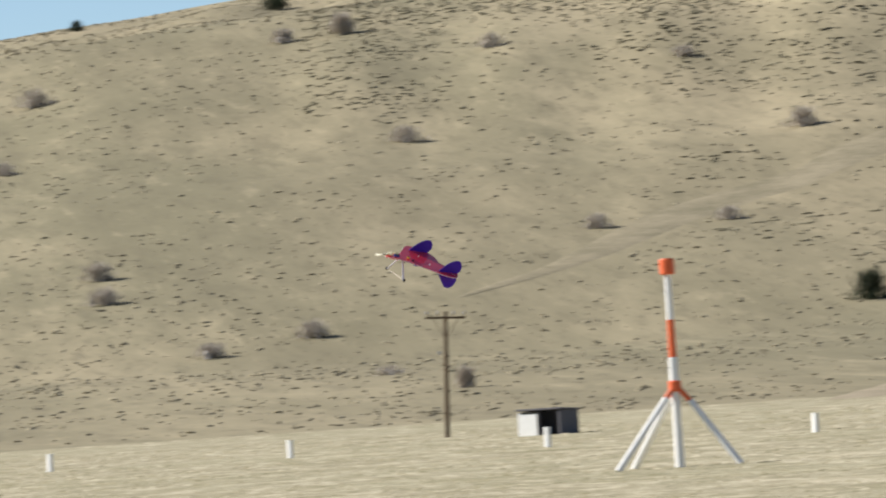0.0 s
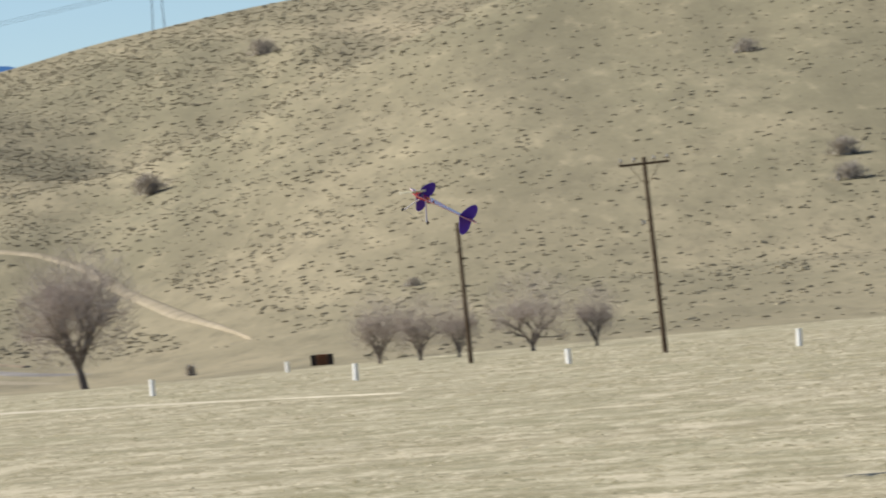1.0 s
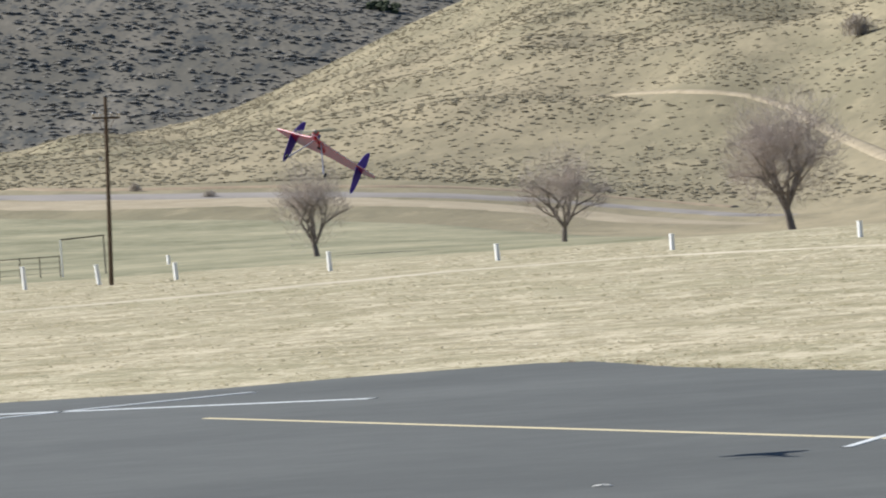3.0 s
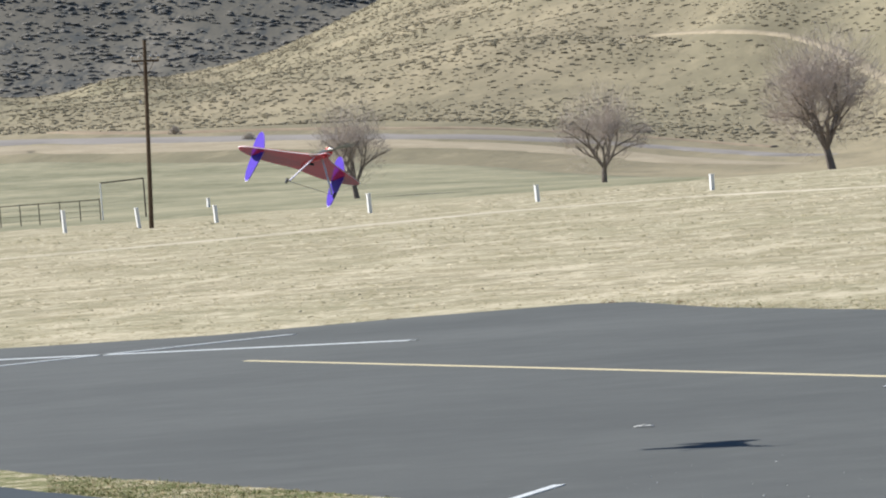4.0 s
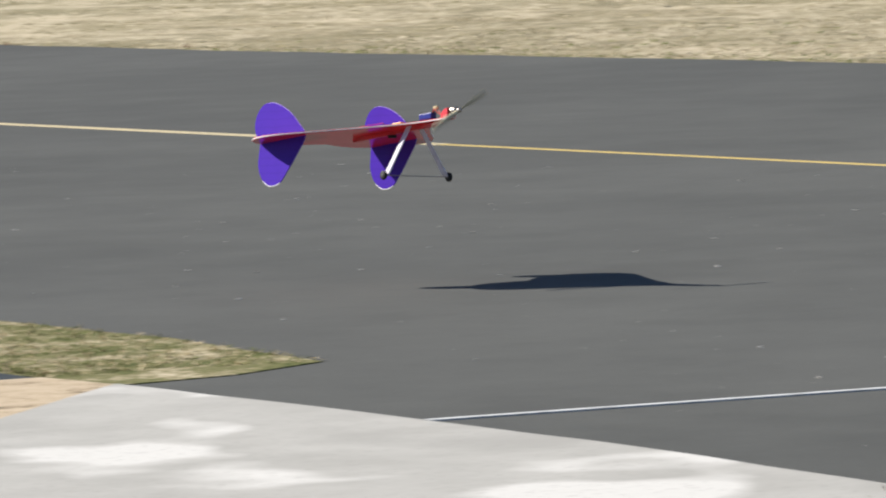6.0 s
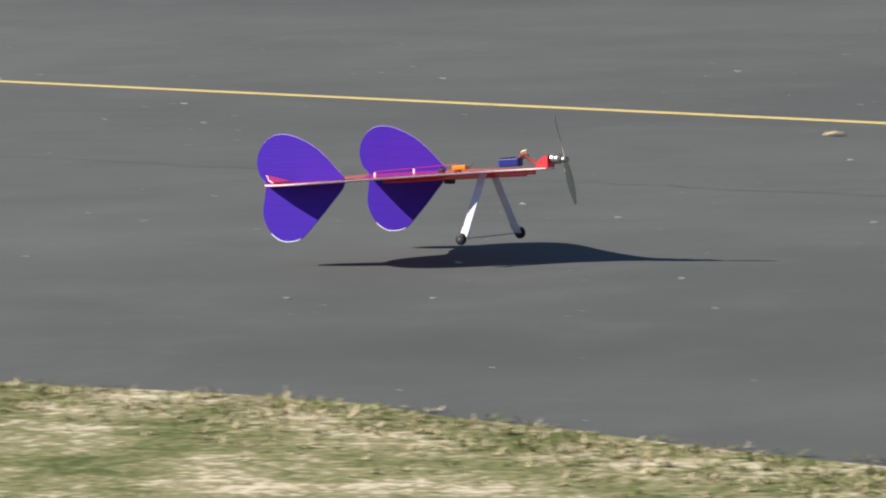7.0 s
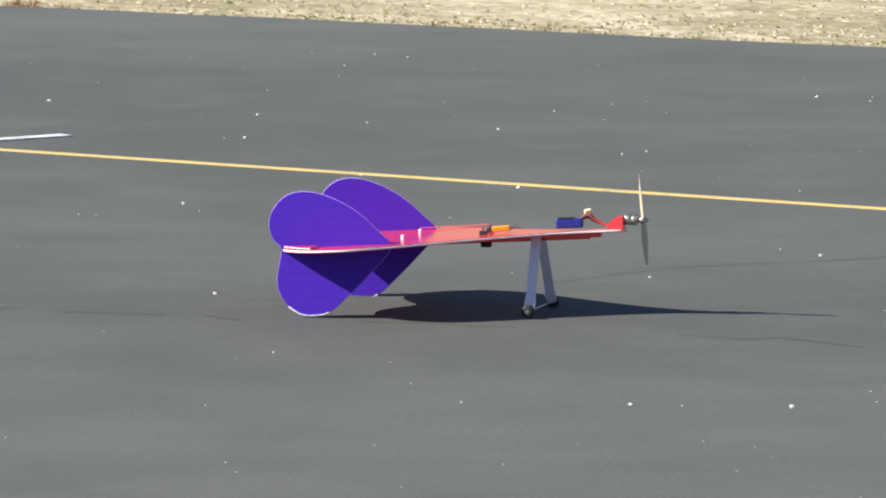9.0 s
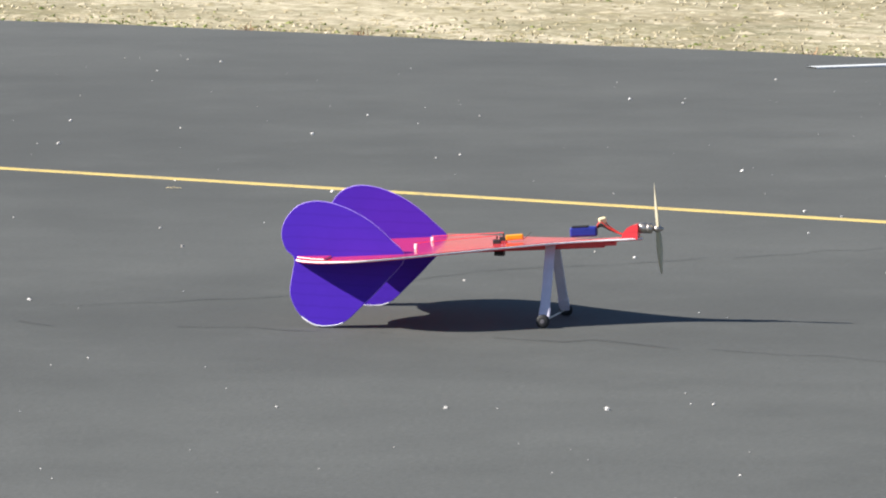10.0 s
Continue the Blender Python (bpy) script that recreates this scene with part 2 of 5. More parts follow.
GREENBUSH = leaf_material("juniper", (0.03, 0.04, 0.024), (0.075, 0.085, 0.05))
STRAW = leaf_material("dry_grass_blades", (0.30, 0.24, 0.12), (0.62, 0.53, 0.35))
GRASSLEAF = leaf_material("green_grass_blades", (0.085, 0.112, 0.03), (0.23, 0.24, 0.095))
WEED = leaf_material("rusty_weed", (0.21, 0.125, 0.07), (0.38, 0.255, 0.155))
BARK = speckle_material("grey_bark", ((0.35, (0.13, 0.108, 0.09)), (0.65, (0.25, 0.21, 0.18))), 2)
TWIG = leaf_material("bare_twigs", (0.36, 0.305, 0.268), (0.55, 0.475, 0.42))
POLE = speckle_material("pole_timber", ((0.35, (0.07, 0.047, 0.03)), (0.65, (0.14, 0.098, 0.064))), 3)
WHITE = plain("white_paint", (0.80, 0.79, 0.76), 0.55, 0, 0.08, 6)
ORANGE = plain("orange_paint", (0.72, 0.13, 0.04), 0.5, 0, 0.15, 6)
SHEDGREY = plain("grey_sheet", (0.10, 0.095, 0.105), 0.6, 0, 0.2, 2)
BLACK = plain("black_rubber", (0.018, 0.018, 0.019), 0.6)
RUST = plain("rusty_steel", (0.22, 0.095, 0.045), 0.7, 0, 0.35, 2)
DARKBROWN = plain("dark_brown", (0.04, 0.03, 0.025), 0.8, 0, 0.3, 3)
PURPLE = foam_material("purple_film", (0.058, 0.017, 0.36), 0.6, 0.1)
LAVENDER = plain("lavender_foam_edge", (0.36, 0.25, 0.72), 0.6, 0, 0.08, 30)
RED = foam_material("red_film", (0.84, 0.06, 0.075), 0.13, 0.6, 0.16)
FOAM = plain("white_foam", (0.86, 0.84, 0.86), 0.6, 0, 0.05, 30)
STEEL = plain("bright_steel", (0.50, 0.45, 0.40), 0.38, 0.95, 0.2, 60)
BLUE = plain("blue_wrap", (0.02, 0.03, 0.22), 0.35, 0, 0.2, 60)
AMBER = plain("orange_plastic", (0.75, 0.32, 0.02), 0.4, 0, 0.15, 60)
PROP = plain("tan_propeller", (0.52, 0.48, 0.34), 0.4, 0, 0.1, 40)
WIRE_RED = plain("red_wire", (0.5, 0.04, 0.03), 0.5)
CREAM = plain("cream_plug", (0.78, 0.66, 0.38), 0.5)
CRACK = plain("crack_fill", (0.032, 0.033, 0.033), 0.9)
# white foam, its colour greyed to hold the wing's shade on the legs
LEG = plain("shade_greyed_foam", (0.60, 0.57, 0.65), 0.7, 0, 0.1, 30)
STONE = leaf_material("pale_stone", (0.42, 0.40, 0.37), (0.80, 0.78, 0.74))
HAZE = plain("haze_glow_mountain", (0.06, 0.11, 0.18), 1.0, 0, 0.25, 0.004, 0.0)
haze = HAZE.node_tree.nodes["Principled BSDF"]  # blue base and glow stand in for air light on the far ridge
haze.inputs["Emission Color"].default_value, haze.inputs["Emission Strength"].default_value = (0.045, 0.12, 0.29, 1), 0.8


# ---- mesh helpers ----
def obj(name, bm, mat, parent=None, label="", smooth=False):
    me = bpy.data.meshes.new(name)
    bm.to_mesh(me)
    bm.free()
    for mm in (mat if isinstance(mat, (list, tuple)) else [mat]):
        me.materials.append(mm)
    if smooth:
        for p in me.polygons:
            p.use_smooth = True
    ob = new(name, me)
    if parent:
        ob.parent = parent
    if label:
        tagged(ob, label)
    return ob


def part(name, bm, mat, parent, label="", smooth=False):
    return obj(name, bm, mat, parent, label, smooth)


def raw(name, verts, faces, mat, parent=None, smooth=False):
    me = bpy.data.meshes.new(name)
    me.from_pydata(verts, [], faces)
    me.materials.append(mat)
    if smooth:
        me.polygons.foreach_set("use_smooth", [True] * len(me.polygons))
    ob = new(name, me)
    if parent:
        ob.parent = parent
    return ob


def empty(name, m, label="", category="", group=""):
    e = new(name)
    e.empty_display_size = 0.2
    e.matrix_basis = m
    return tagged(e, label, category, group)


def box(bm, size, at=(0, 0, 0), turn=None, bevel=0.0):
    m = Matrix.Translation(at) @ (turn or Matrix()) @ Matrix.Diagonal((*size, 1))
    made = bmesh.ops.create_cube(bm, size=1, matrix=m)["verts"]
    if bevel:
        edges = list({e for v in made for e in v.link_edges})
        bmesh.ops.bevel(bm, geom=edges, offset=bevel, segments=2, affect="EDGES", profile=0.5)


def tube(bm, a, b, r0, r1=None, sides=8, caps=True):
    a, b = Vector(a), Vector(b)
    r1 = r0 if r1 is None else r1
    q = (b - a).to_track_quat("Z", "Y").to_matrix()
    rings = []
    for p, r in ((a, r0), (b, r1)):
        rings.append([bm.verts.new(p + q @ Vector((r * math.cos(2 * math.pi * i / sides), r * math.sin(2 * math.pi * i / sides), 0))) for i in range(sides)])
    for i in range(sides):
        bm.faces.new((rings[0][i], rings[0][(i + 1) % sides], rings[1][(i + 1) % sides], rings[1][i]))
    if caps:
        bm.faces.new(rings[1])
        bm.faces.new(rings[0][::-1])


def lathe(bm, profile, axis="x", at=(0, 0, 0), sides=20):
    """profile: (along, radius)."""
    rings = []
    for s, r in profile:
        ring = []
        for i in range(sides):
            c, d = r * math.cos(2 * math.pi * i / sides), r * math.sin(2 * math.pi * i / sides)
            v = {"x": (s, c, d), "y": (c, s, d), "z": (c, d, s)}[axis]
            ring.append(bm.verts.new(Vector(at) + Vector(v)))
        rings.append(ring)
    for a, b in zip(rings, rings[1:]):
        for i in range(sides):
            bm.faces.new((a[i], a[(i + 1) % sides], b[(i + 1) % sides], b[i]))
    bm.faces.new(rings[0][::-1])
    bm.faces.new(rings[-1])
    bmesh.ops.recalc_face_normals(bm, faces=bm.faces)


def smooth_loop(points, steps=5, closed=True):
    """A rounded curve through a few points."""
    out, n = [], len(points)
    for i in range(n if closed else n - 1):
        p = [Vector(points[(i + k) % n] if closed else points[min(max(i + k, 0), n - 1)]) for k in (-1, 0, 1, 2)]
        for s in range(steps):
            t = s / steps
            out.append(0.5 * ((2 * p[1]) + (p[2] - p[0]) * t + (2 * p[0] - 5 * p[1] + 4 * p[2] - p[3]) * t * t + (3 * p[1] - p[0] - 3 * p[2] + p[3]) * t ** 3))
    if not closed:
        out.append(Vector(points[-1]))
    return out


# ---- the lie of the land ----
def polar(a, r):
    return r * math.sin(radians(a)), r * math.cos(radians(a))


AZ = (-80, -50, -46, -43.6, -42, -40.5, -39.8, -38.5, -37.5, -36.5, -35.5, -34.5, -33, -30, -20, 10, 60)
ROAD_EL = (0.7, 0.55, 0.48, 0.40, 0.32, 0.25, 0.18, -0.03, -0.2, -0.33, -0.22, -0.06, 0.15, 0.3, 0.35, 0.3, 0.3)
SPUR_AZ = (-80, -46, -42, -40, -38.5, -37.1, -36.0, -35.0, -34.15, -33.4, -32.6, -31, -29.5, -25, -20, 0, 60)
SPUR_EL = (0.8, 0.72, 0.70, 0.95, 1.18, 1.39, 1.54, 1.86, 2.25, 2.5, 2.79, 3.02, 3.2, 3.6, 4.2, 3.6, 3.0)
RIDGE_AZ = (-80, -46, -43.5, -42.5, -41.4, -40.65, -39.9, -38.7, -37.5, -36.6, -35.6, -34.4, -32, -30.2, -28, -25, -20, 0, 60)
RIDGE_EL = (0.9, 0.78, 0.80, 0.88, 1.04, 1.33, 1.65, 2.12, 2.42, 2.57, 2.75, 2.94, 3.12, 3.35, 3.58, 4.0, 4.8, 4.2, 3.2)


def step(x, a, b):
    t = min(max((x - a) / (b - a), 0), 1)
    return t * t * (3 - 2 * t)


def curve(x, xs, ys):
    """Interpolated and a little rounded."""
    return float(sum(np.interp(x + d, xs, ys) * w for d, w in ((-0.35, 0.25), (0, 0.5), (0.35, 0.25))))


def land(a, r):
    """Height of the ground at azimuth a (degrees) and distance r."""
    flat = -math.degrees(math.atan2(2.2, r))
    if r <= 300:
        return -0.03 * (1 - step(r, 90, 200))
    e0 = -0.425
    e1 = curve(a, AZ, ROAD_EL)
    ea, eb = curve(a, SPUR_AZ, SPUR_EL), curve(a, RIDGE_AZ, RIDGE_EL)
    if r < 520:
        t = (r - 300) / 220
        low = e0 - 0.03 * math.sin(t * math.pi)
        e = low + (e1 - e0) * (t ** 1.25)
    elif r < 900:
        t = (r - 520) / 380
        e = e1 + (ea - e1) * (1 - (1 - t) ** 1.25)
    elif r < 1700:
        t = (r - 900) / 800
        dip = 0.9 * step(a, -38.5, -35) * (1 - step(a, -30.5, -28.5))
        e = ea + (eb - ea) * t - dip * math.sin(math.pi * min(1, t * 1.15)) * (1 - t)
    else:
        t = min((r - 1700) / 900, 1)
        e = eb - 1.1 * t * max(eb, 0.6)
    z = 2.2 + r * math.tan(radians(e))
    x, y = polar(a, r)
    k = step(r, 330, 700)
    edge = 1 - 0.8 * step(r, 1350, 1650)
    z += k * edge * (2.2 * noise.noise((x * 0.012, y * 0.012, 0.5)) + 0.2 * noise.noise((x * 0.035, y * 0.035, 7.5)))
    z += edge * step(r, 600, 1000) * 5.0 * (noise.noise((a * 0.9, r * 0.0016, 2.0))) * (1 - step(r, 780, 880) * (1 - step(r, 920, 1100)))
    return z


def meet(a, e, first=40.0, last=1695.0):
    """The ground where the line of sight at azimuth a and elevation e meets it."""
    k = math.tan(radians(e))
    r = first
    while r < last:
        if land(a, r) >= 2.2 + r * k:
            lo, hi = r / 1.01, r
            for _ in range(12):
                m = (lo + hi) / 2
                lo, hi = (lo, m) if land(a, m) >= 2.2 + m * k else (m, hi)
            r = hi
            break
        r *= 1.01
    r = min(r, last)
    x, y = polar(a, r)
    return Vector((x, y, land(a, r))), r


azs = sorted(set([round(-47 + 0.16 * i, 3) for i in range(int(54 / 0.16))] + [float(v) for v in range(8, 313, 5)]))
rads = [0.5, 3, 6, 10, 15, 20, 26, 33, 41, 50, 60, 75, 95, 120, 150, 180, 210, 240, 265, 285, 300]
rads += [300 + 9 * i for i in range(1, 25)] + [520 + 13 * i for i in range(30)] + [905 + 22 * i for i in range(37)] + [1750, 1850, 2000, 2200, 2600, 3200, 4400]


def wrapped(a):
    return a - 360 if a > 180 else a


def fade(a):
    """Away from the view the hills run out evenly."""
    return max(-80.0, min(60.0, wrapped(a)))


verts, faces, kinds = [], [], []
for r in rads:
    for a in azs:
        x, y = polar(a, r)
        verts.append((x, y, land(fade(a), r)))
n = len(azs)
for j in range(len(rads) - 1):
    for i in range(n):
        k = (i + 1) % n
        faces.append((j * n + i, j * n + k, (j + 1) * n + k, (j + 1) * n + i))
        kinds.append(0 if rads[j] < 330 else 1)
verts.append((0, 0, 0))
for i in range(n):
    faces.append((len(verts) - 1, (i + 1) % n, i))
    kinds.append(0)
ground = raw("ground", verts, faces, GROUND, smooth=True)
ground.data.materials.append(HILL)
ground.data.polygons.foreach_set("material_index", kinds)
tagged(ground, "dry straw-coloured grassland rising into rolling sparse-shrub hills", "ground", kind="structure")

# the dark sagebrush hill behind, and mountains glowing haze-blue in the far gap
verts, faces = [], []
FAR = [-62 + 0.35 * i for i in range(90)]
for j in range(26):
    t = j / 25
    for a in FAR:
        top = float(np.interp(a, (-62, -50, -45, -41, -39, -37.5, -34), (4.6, 4.4, 4.1, 3.1, 2.56, 2.0, 1.0)))
        r = 1900 + 900 * t
        e = -0.4 + (top + 0.4) * (1 - (1 - t) ** 1.5)
        x, y = polar(a, r)
        verts.append((x, y, 2.2 + r * math.tan(radians(e)) + 9 * noise.noise((x * 0.006, y * 0.006, 1.0)) * (1 - 0.6 * t)))
n = len(FAR)
for j in range(25):
    for i in range(n - 1):
        faces.append((j * n + i, j * n + i + 1, (j + 1) * n + i + 1, (j + 1) * n + i))
dark_hill = tagged(raw("hill_dark", verts, faces, DARK_HILL, smooth=True), "dark sagebrush-covered hillside far behind the grassy spur", "hill", kind="structure")
verts, faces = [], []
TAN = [-39.6 + 0.1 * i for i in range(42)]
for j in range(12):
    for a in TAN:
        top = float(np.interp(a, (-39.6, -39.05, -38.75, -38.16, -37.65, -36.8, -35.5), (1.6, 2.0, 2.5, 2.53, 2.46, 2.3, 1.9)))
        r = 1790 + 9 * j
        x, y = polar(a, r)
        verts.append((x, y, 2.2 + r * math.tan(radians(0.6 + (top - 0.6) * (1 - (1 - j / 11) ** 1.4))) + 0.8 * noise.noise((x * 0.02, y * 0.02, 3.0))))
n = len(TAN)
for j in range(11):
    for i in range(n - 1):
        faces.append((j * n + i, j * n + i + 1, (j + 1) * n + i + 1, (j + 1) * n + i))
tagged(raw("hill_tan", verts, faces, HILL, smooth=True), "bare tan hilltop behind the grassy ridge", "hill", kind="structure")
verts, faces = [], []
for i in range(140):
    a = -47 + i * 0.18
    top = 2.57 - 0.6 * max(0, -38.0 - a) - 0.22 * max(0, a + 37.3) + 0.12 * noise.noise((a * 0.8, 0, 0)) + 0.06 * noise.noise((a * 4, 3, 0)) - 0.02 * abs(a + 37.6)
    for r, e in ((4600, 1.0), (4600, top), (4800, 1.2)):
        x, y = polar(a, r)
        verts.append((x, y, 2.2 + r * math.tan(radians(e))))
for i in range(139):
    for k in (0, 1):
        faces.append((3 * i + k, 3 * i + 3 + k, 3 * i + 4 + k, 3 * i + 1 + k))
tagged(raw("backdrop_mountains", verts, faces, HAZE), "distant forested mountain ridge with a blue haze glow", "mountain", kind="structure")


LAID = []  # plan points of the trails and the road, which stay clear of shrubs


def drape(name, line, mat, width, lift, label, category, steps=10, taper=0.0):
    """A strip laid on the ground along sight lines (azimuth, elevation)."""
    pts = []
    for (a0, e0), (a1, e1) in zip(line, line[1:]):
        for s in range(steps):
            t = s / steps
            pts.append((a0 + (a1 - a0) * t, e0 + (e1 - e0) * t))
    pts.append(line[-1])
    places = [meet(a, e)[0] for a, e in pts]
    for _ in range(6):
        places = [places[0]] + [(p + q * 2 + s) / 4 for p, q, s in zip(places, places[1:], places[2:])] + [places[-1]]
    LAID.extend((p.x, p.y) for p in places)
    verts, faces = [], []
    for i, p in enumerate(places):
        d = places[min(i + 1, len(places) - 1)] - places[max(i - 1, 0)]
        side = Vector((d.y, -d.x, 0)).normalized()
        wide = width * (1 + 0.35 * noise.noise((i * 0.2, 1.5, 5)))
        for k in range(7):
            w = wide * (min(1, 0.08 + (len(places) - 1 - i) / (taper * len(places))) if taper else 1)
            q = p + side * (k / 6 - 0.5) * w
            a, r = math.degrees(math.atan2(q.x, q.y)), math.hypot(q.x, q.y)
            verts.append((q.x, q.y, land(a, r) + lift * (-1.4 if i in (0, len(places) - 1) else (-1.4, 0.6, 0.95, 1.0, 0.95, 0.6, -1.4)[k])))
    for i in range(len(places) - 1):
        for k in range(6):
            faces.append((i * 7 + k, i * 7 + k + 1, i * 7 + 8 + k, i * 7 + 7 + k))
    return tagged(raw(name, verts, faces, mat, smooth=True), label, category, kind="structure")


drape("trail", [(-38.2, 0.912), (-37.65, 0.91), (-37.2, 0.885), (-36.78, 0.82), (-36.38, 0.67), (-36.0, 0.40), (-35.58, 0.175), (-35.3, 0.07), (-34.9, -0.10)], HILLPATH, 2.0, 0.22, "pale dirt trail winding over the hillside", "trail", 10, 0.25)
drape("trail", [(-21.5, 2.15), (-22.3, 1.91), (-23.15, 1.61), (-24.2, 1.37), (-25.24, 0.98), (-26.28, 0.74)], FAINT, 10.0, 0.09, "broad pale bare track up the hill", "trail", 10, 0.5)
drape("trail", [(-21.4, -0.1), (-21.8, -0.2), (-22.42, -0.33), (-22.75, -0.39)], HILLPATH, 4.0, 0.05, "pale dirt track at the hill foot", "trail", 14)
drape("shoulder", [(-47, 0.42), (-43.59, 0.335), (-42.57, 0.26), (-41.04, 0.18), (-39.6, 0.045), (-38.76, -0.075), (-38.0, -0.20), (-37.3, -0.31)], TRACK, 15.0, 0.1, "pale dirt shoulder below the road", "verge", 14)
drape("road", [(-47, 0.50), (-43.58, 0.40), (-42.57, 0.325), (-41.0, 0.235), (-39.59, 0.12), (-38.75, 0.02), (-37.99, -0.10), (-37.23, -0.215), (-36.75, -0.28)], ROAD, 9.0, 0.16, "grey paved country road below the hill", "road", 14)
drape("bank", [(-47, 0.57), (-43.58, 0.475), (-42.56, 0.395), (-41.0, 0.31), (-39.59, 0.20), (-38.74, 0.095), (-37.98, -0.02), (-37.23, -0.14), (-36.95, -0.18)], CUTBANK, 4.0, 0.12, "reddish cut bank above the road", "bank", 14)
drape("track", [(-46, -0.63), (-43.66, -0.63), (-41.61, -0.61), (-39.56, -0.565), (-37.51, -0.57), (-35.68, -0.62), (-33.5, -0.70)], PALE, 3.0, 0.03, "pale wheel track across the field", "track", 14, 0.6)

# green pasture beyond the fence
verts, faces = [], []
cols = [-47 + 0.2 * i for i in range(48)]
for a in cols:
    far = float(np.interp(a, (-47, -43.6, -41.5, -39.5, -38.5, -37.5), (500, 490, 470, 440, 400, 335)))
    for j in range(13):
        r = 312 + (far - 312) * j / 12
        x, y = polar(a, r)
        verts.append((x, y, land(a, r) + (0.12 if 0 < j < 12 else -0.5)))
for i in range(len(cols) - 1):
    for j in range(12):
        faces.append((i * 13 + j, i * 13 + 13 + j, i * 13 + 14 + j, i * 13 + j + 1))
tagged(raw("pasture", verts, faces, GREEN, smooth=True), "flat green pasture below the road", "pasture", kind="structure")

# ---- runway ----
K = 2.2 / 1.75


def sheet(name, outline, mat, z, label, category, ragged=0.0, depth=0.05):
    pts = []
    for (x0, y0), (x1, y1) in zip(outline, outline[1:] + outline[:1]):
        d = math.hypot(x1 - x0, y1 - y0)
        m = max(1, int(d * K / 0.35)) if ragged and d < 60 else 1
        for s in range(m):
            t = s / m
            x, y = (x0 + (x1 - x0) * t) * K, (y0 + (y1 - y0) * t) * K
            j = ragged * (noise.noise((x * 1.1, y * 1.1, 2)) + 0.6 * noise.noise((x * 4, y * 4, 9)))
            pts.append((x + j * 0.5, y + j))
    bm = bmesh.new()
    top = [bm.verts.new((x, y, z)) for x, y in pts]
    f = bm.faces.new(top)
    if f.normal.z < 0:
        f.normal_flip()
    low = [bm.verts.new((x, y, z - depth)) for x, y in pts]
    for i in range(len(top)):
        bm.faces.new((top[i], top[(i + 1) % len(top)], low[(i + 1) % len(top)], low[i]))
    bmesh.ops.triangulate(bm, faces=[f])
    bmesh.ops.recalc_face_normals(bm, faces=bm.faces)
    return tagged(obj(name, bm, mat), label, category, kind="structure")


NEAR_EDGE = [(-26.55, 27.73), (-24.05, 26.4), (-20.5, 24.3), (-18.35, 22.95), (-16.8, 21.93), (-14.2, 20.3), (-12.0, 18.9), (-10.65, 18.1), (-9.65, 17.36)]
LOW_EDGE = [(-10.39, 16.82), (-11.7, 17.72), (-13.5, 18.85), (-15.6, 20.1), (-18.39, 21.9), (-19.84, 22.85), (-22.2, 24.45), (-25.1, 26.2)]
FAR_EDGE = [(60, -14), (20, 12.2), (8, 20.3), (1.6, 24.65), (-1.3, 26.4), (-4.4, 28.1), (-7.6, 30.0), (-13.8, 34.2), (-17.5, 36.6), (-22.7, 39.7), (-28.9, 43.8), (-34.3, 47.1), (-38.7, 50.27), (-42.3, 53.45), (-43.4, 53.8), (-44.8, 52.6), (-45.8, 50.6), (-48.1, 50.3), (-56, 50.5)]
sheet("runway", FAR_EDGE + [(-60, 50)] + [(-45, 40.2)] + NEAR_EDGE + [(-9.98, 16.6), (-8.41, 15.65), (-6.27, 14.2), (-5.98, 14.4), (-5.8, 14.55), (-4.24, 13.85), (-3.56, 13.32), (-2.4, 12.5), (4, 8.4), (50, -21)], ASPHALT, 0.0, "weathered grey asphalt model airfield runway", "runway", 0.05)
sheet("verge", NEAR_EDGE + [(-9.74, 16.93), (-9.98, 16.61)] + LOW_EDGE + [(-44, 38.5), (-44, 39.3)], VERGE, 0.0045, "strip of patchy green and straw grass beside the runway", "grass", 0.05)
sheet("taxiway", LOW_EDGE + [(-43.5, 38.2), (-50, 30), (-20, 14), (-13, 13.2), (-11.18, 16.2), (-10.79, 16.46)], NEW_ASPHALT, 0.002, "fresh dark asphalt taxiway", "taxiway", 0.05)
sheet("sand_patch", [(-9.98, 16.61), (-10.39, 16.82), (-10.79, 16.46), (-11.18, 16.2), (-13, 13.2), (-10, 11), (-9.69, 14.06), (-9.68, 15.04)], SAND, 0.007, "bare tan sand wedge beside the concrete", "sand", 0.05)
sheet("apron", [(-9.98, 16.6), (-8.41, 15.65), (-7.12, 14.79), (-6.27, 14.18), (-5.9, 12.6), (-7.5, 9.5), (-9.6, 10.5), (-9.69, 14.06), (-9.68, 15.04)], CONCRETE, 0.012, "pale stained concrete apron slab", "concrete slab", 0.02)
sheet("verge", [(-6.27, 14.18), (-5.98, 14.36), (-5.8, 14.53), (-4.24, 13.85), (-3.56, 13.32), (-2.4, 12.5), (4, 8.4), (2, 5), (-5.6, 12)], VERGE, 0.0045, "dry sandy grass beside the runway", "grass", 0.06)


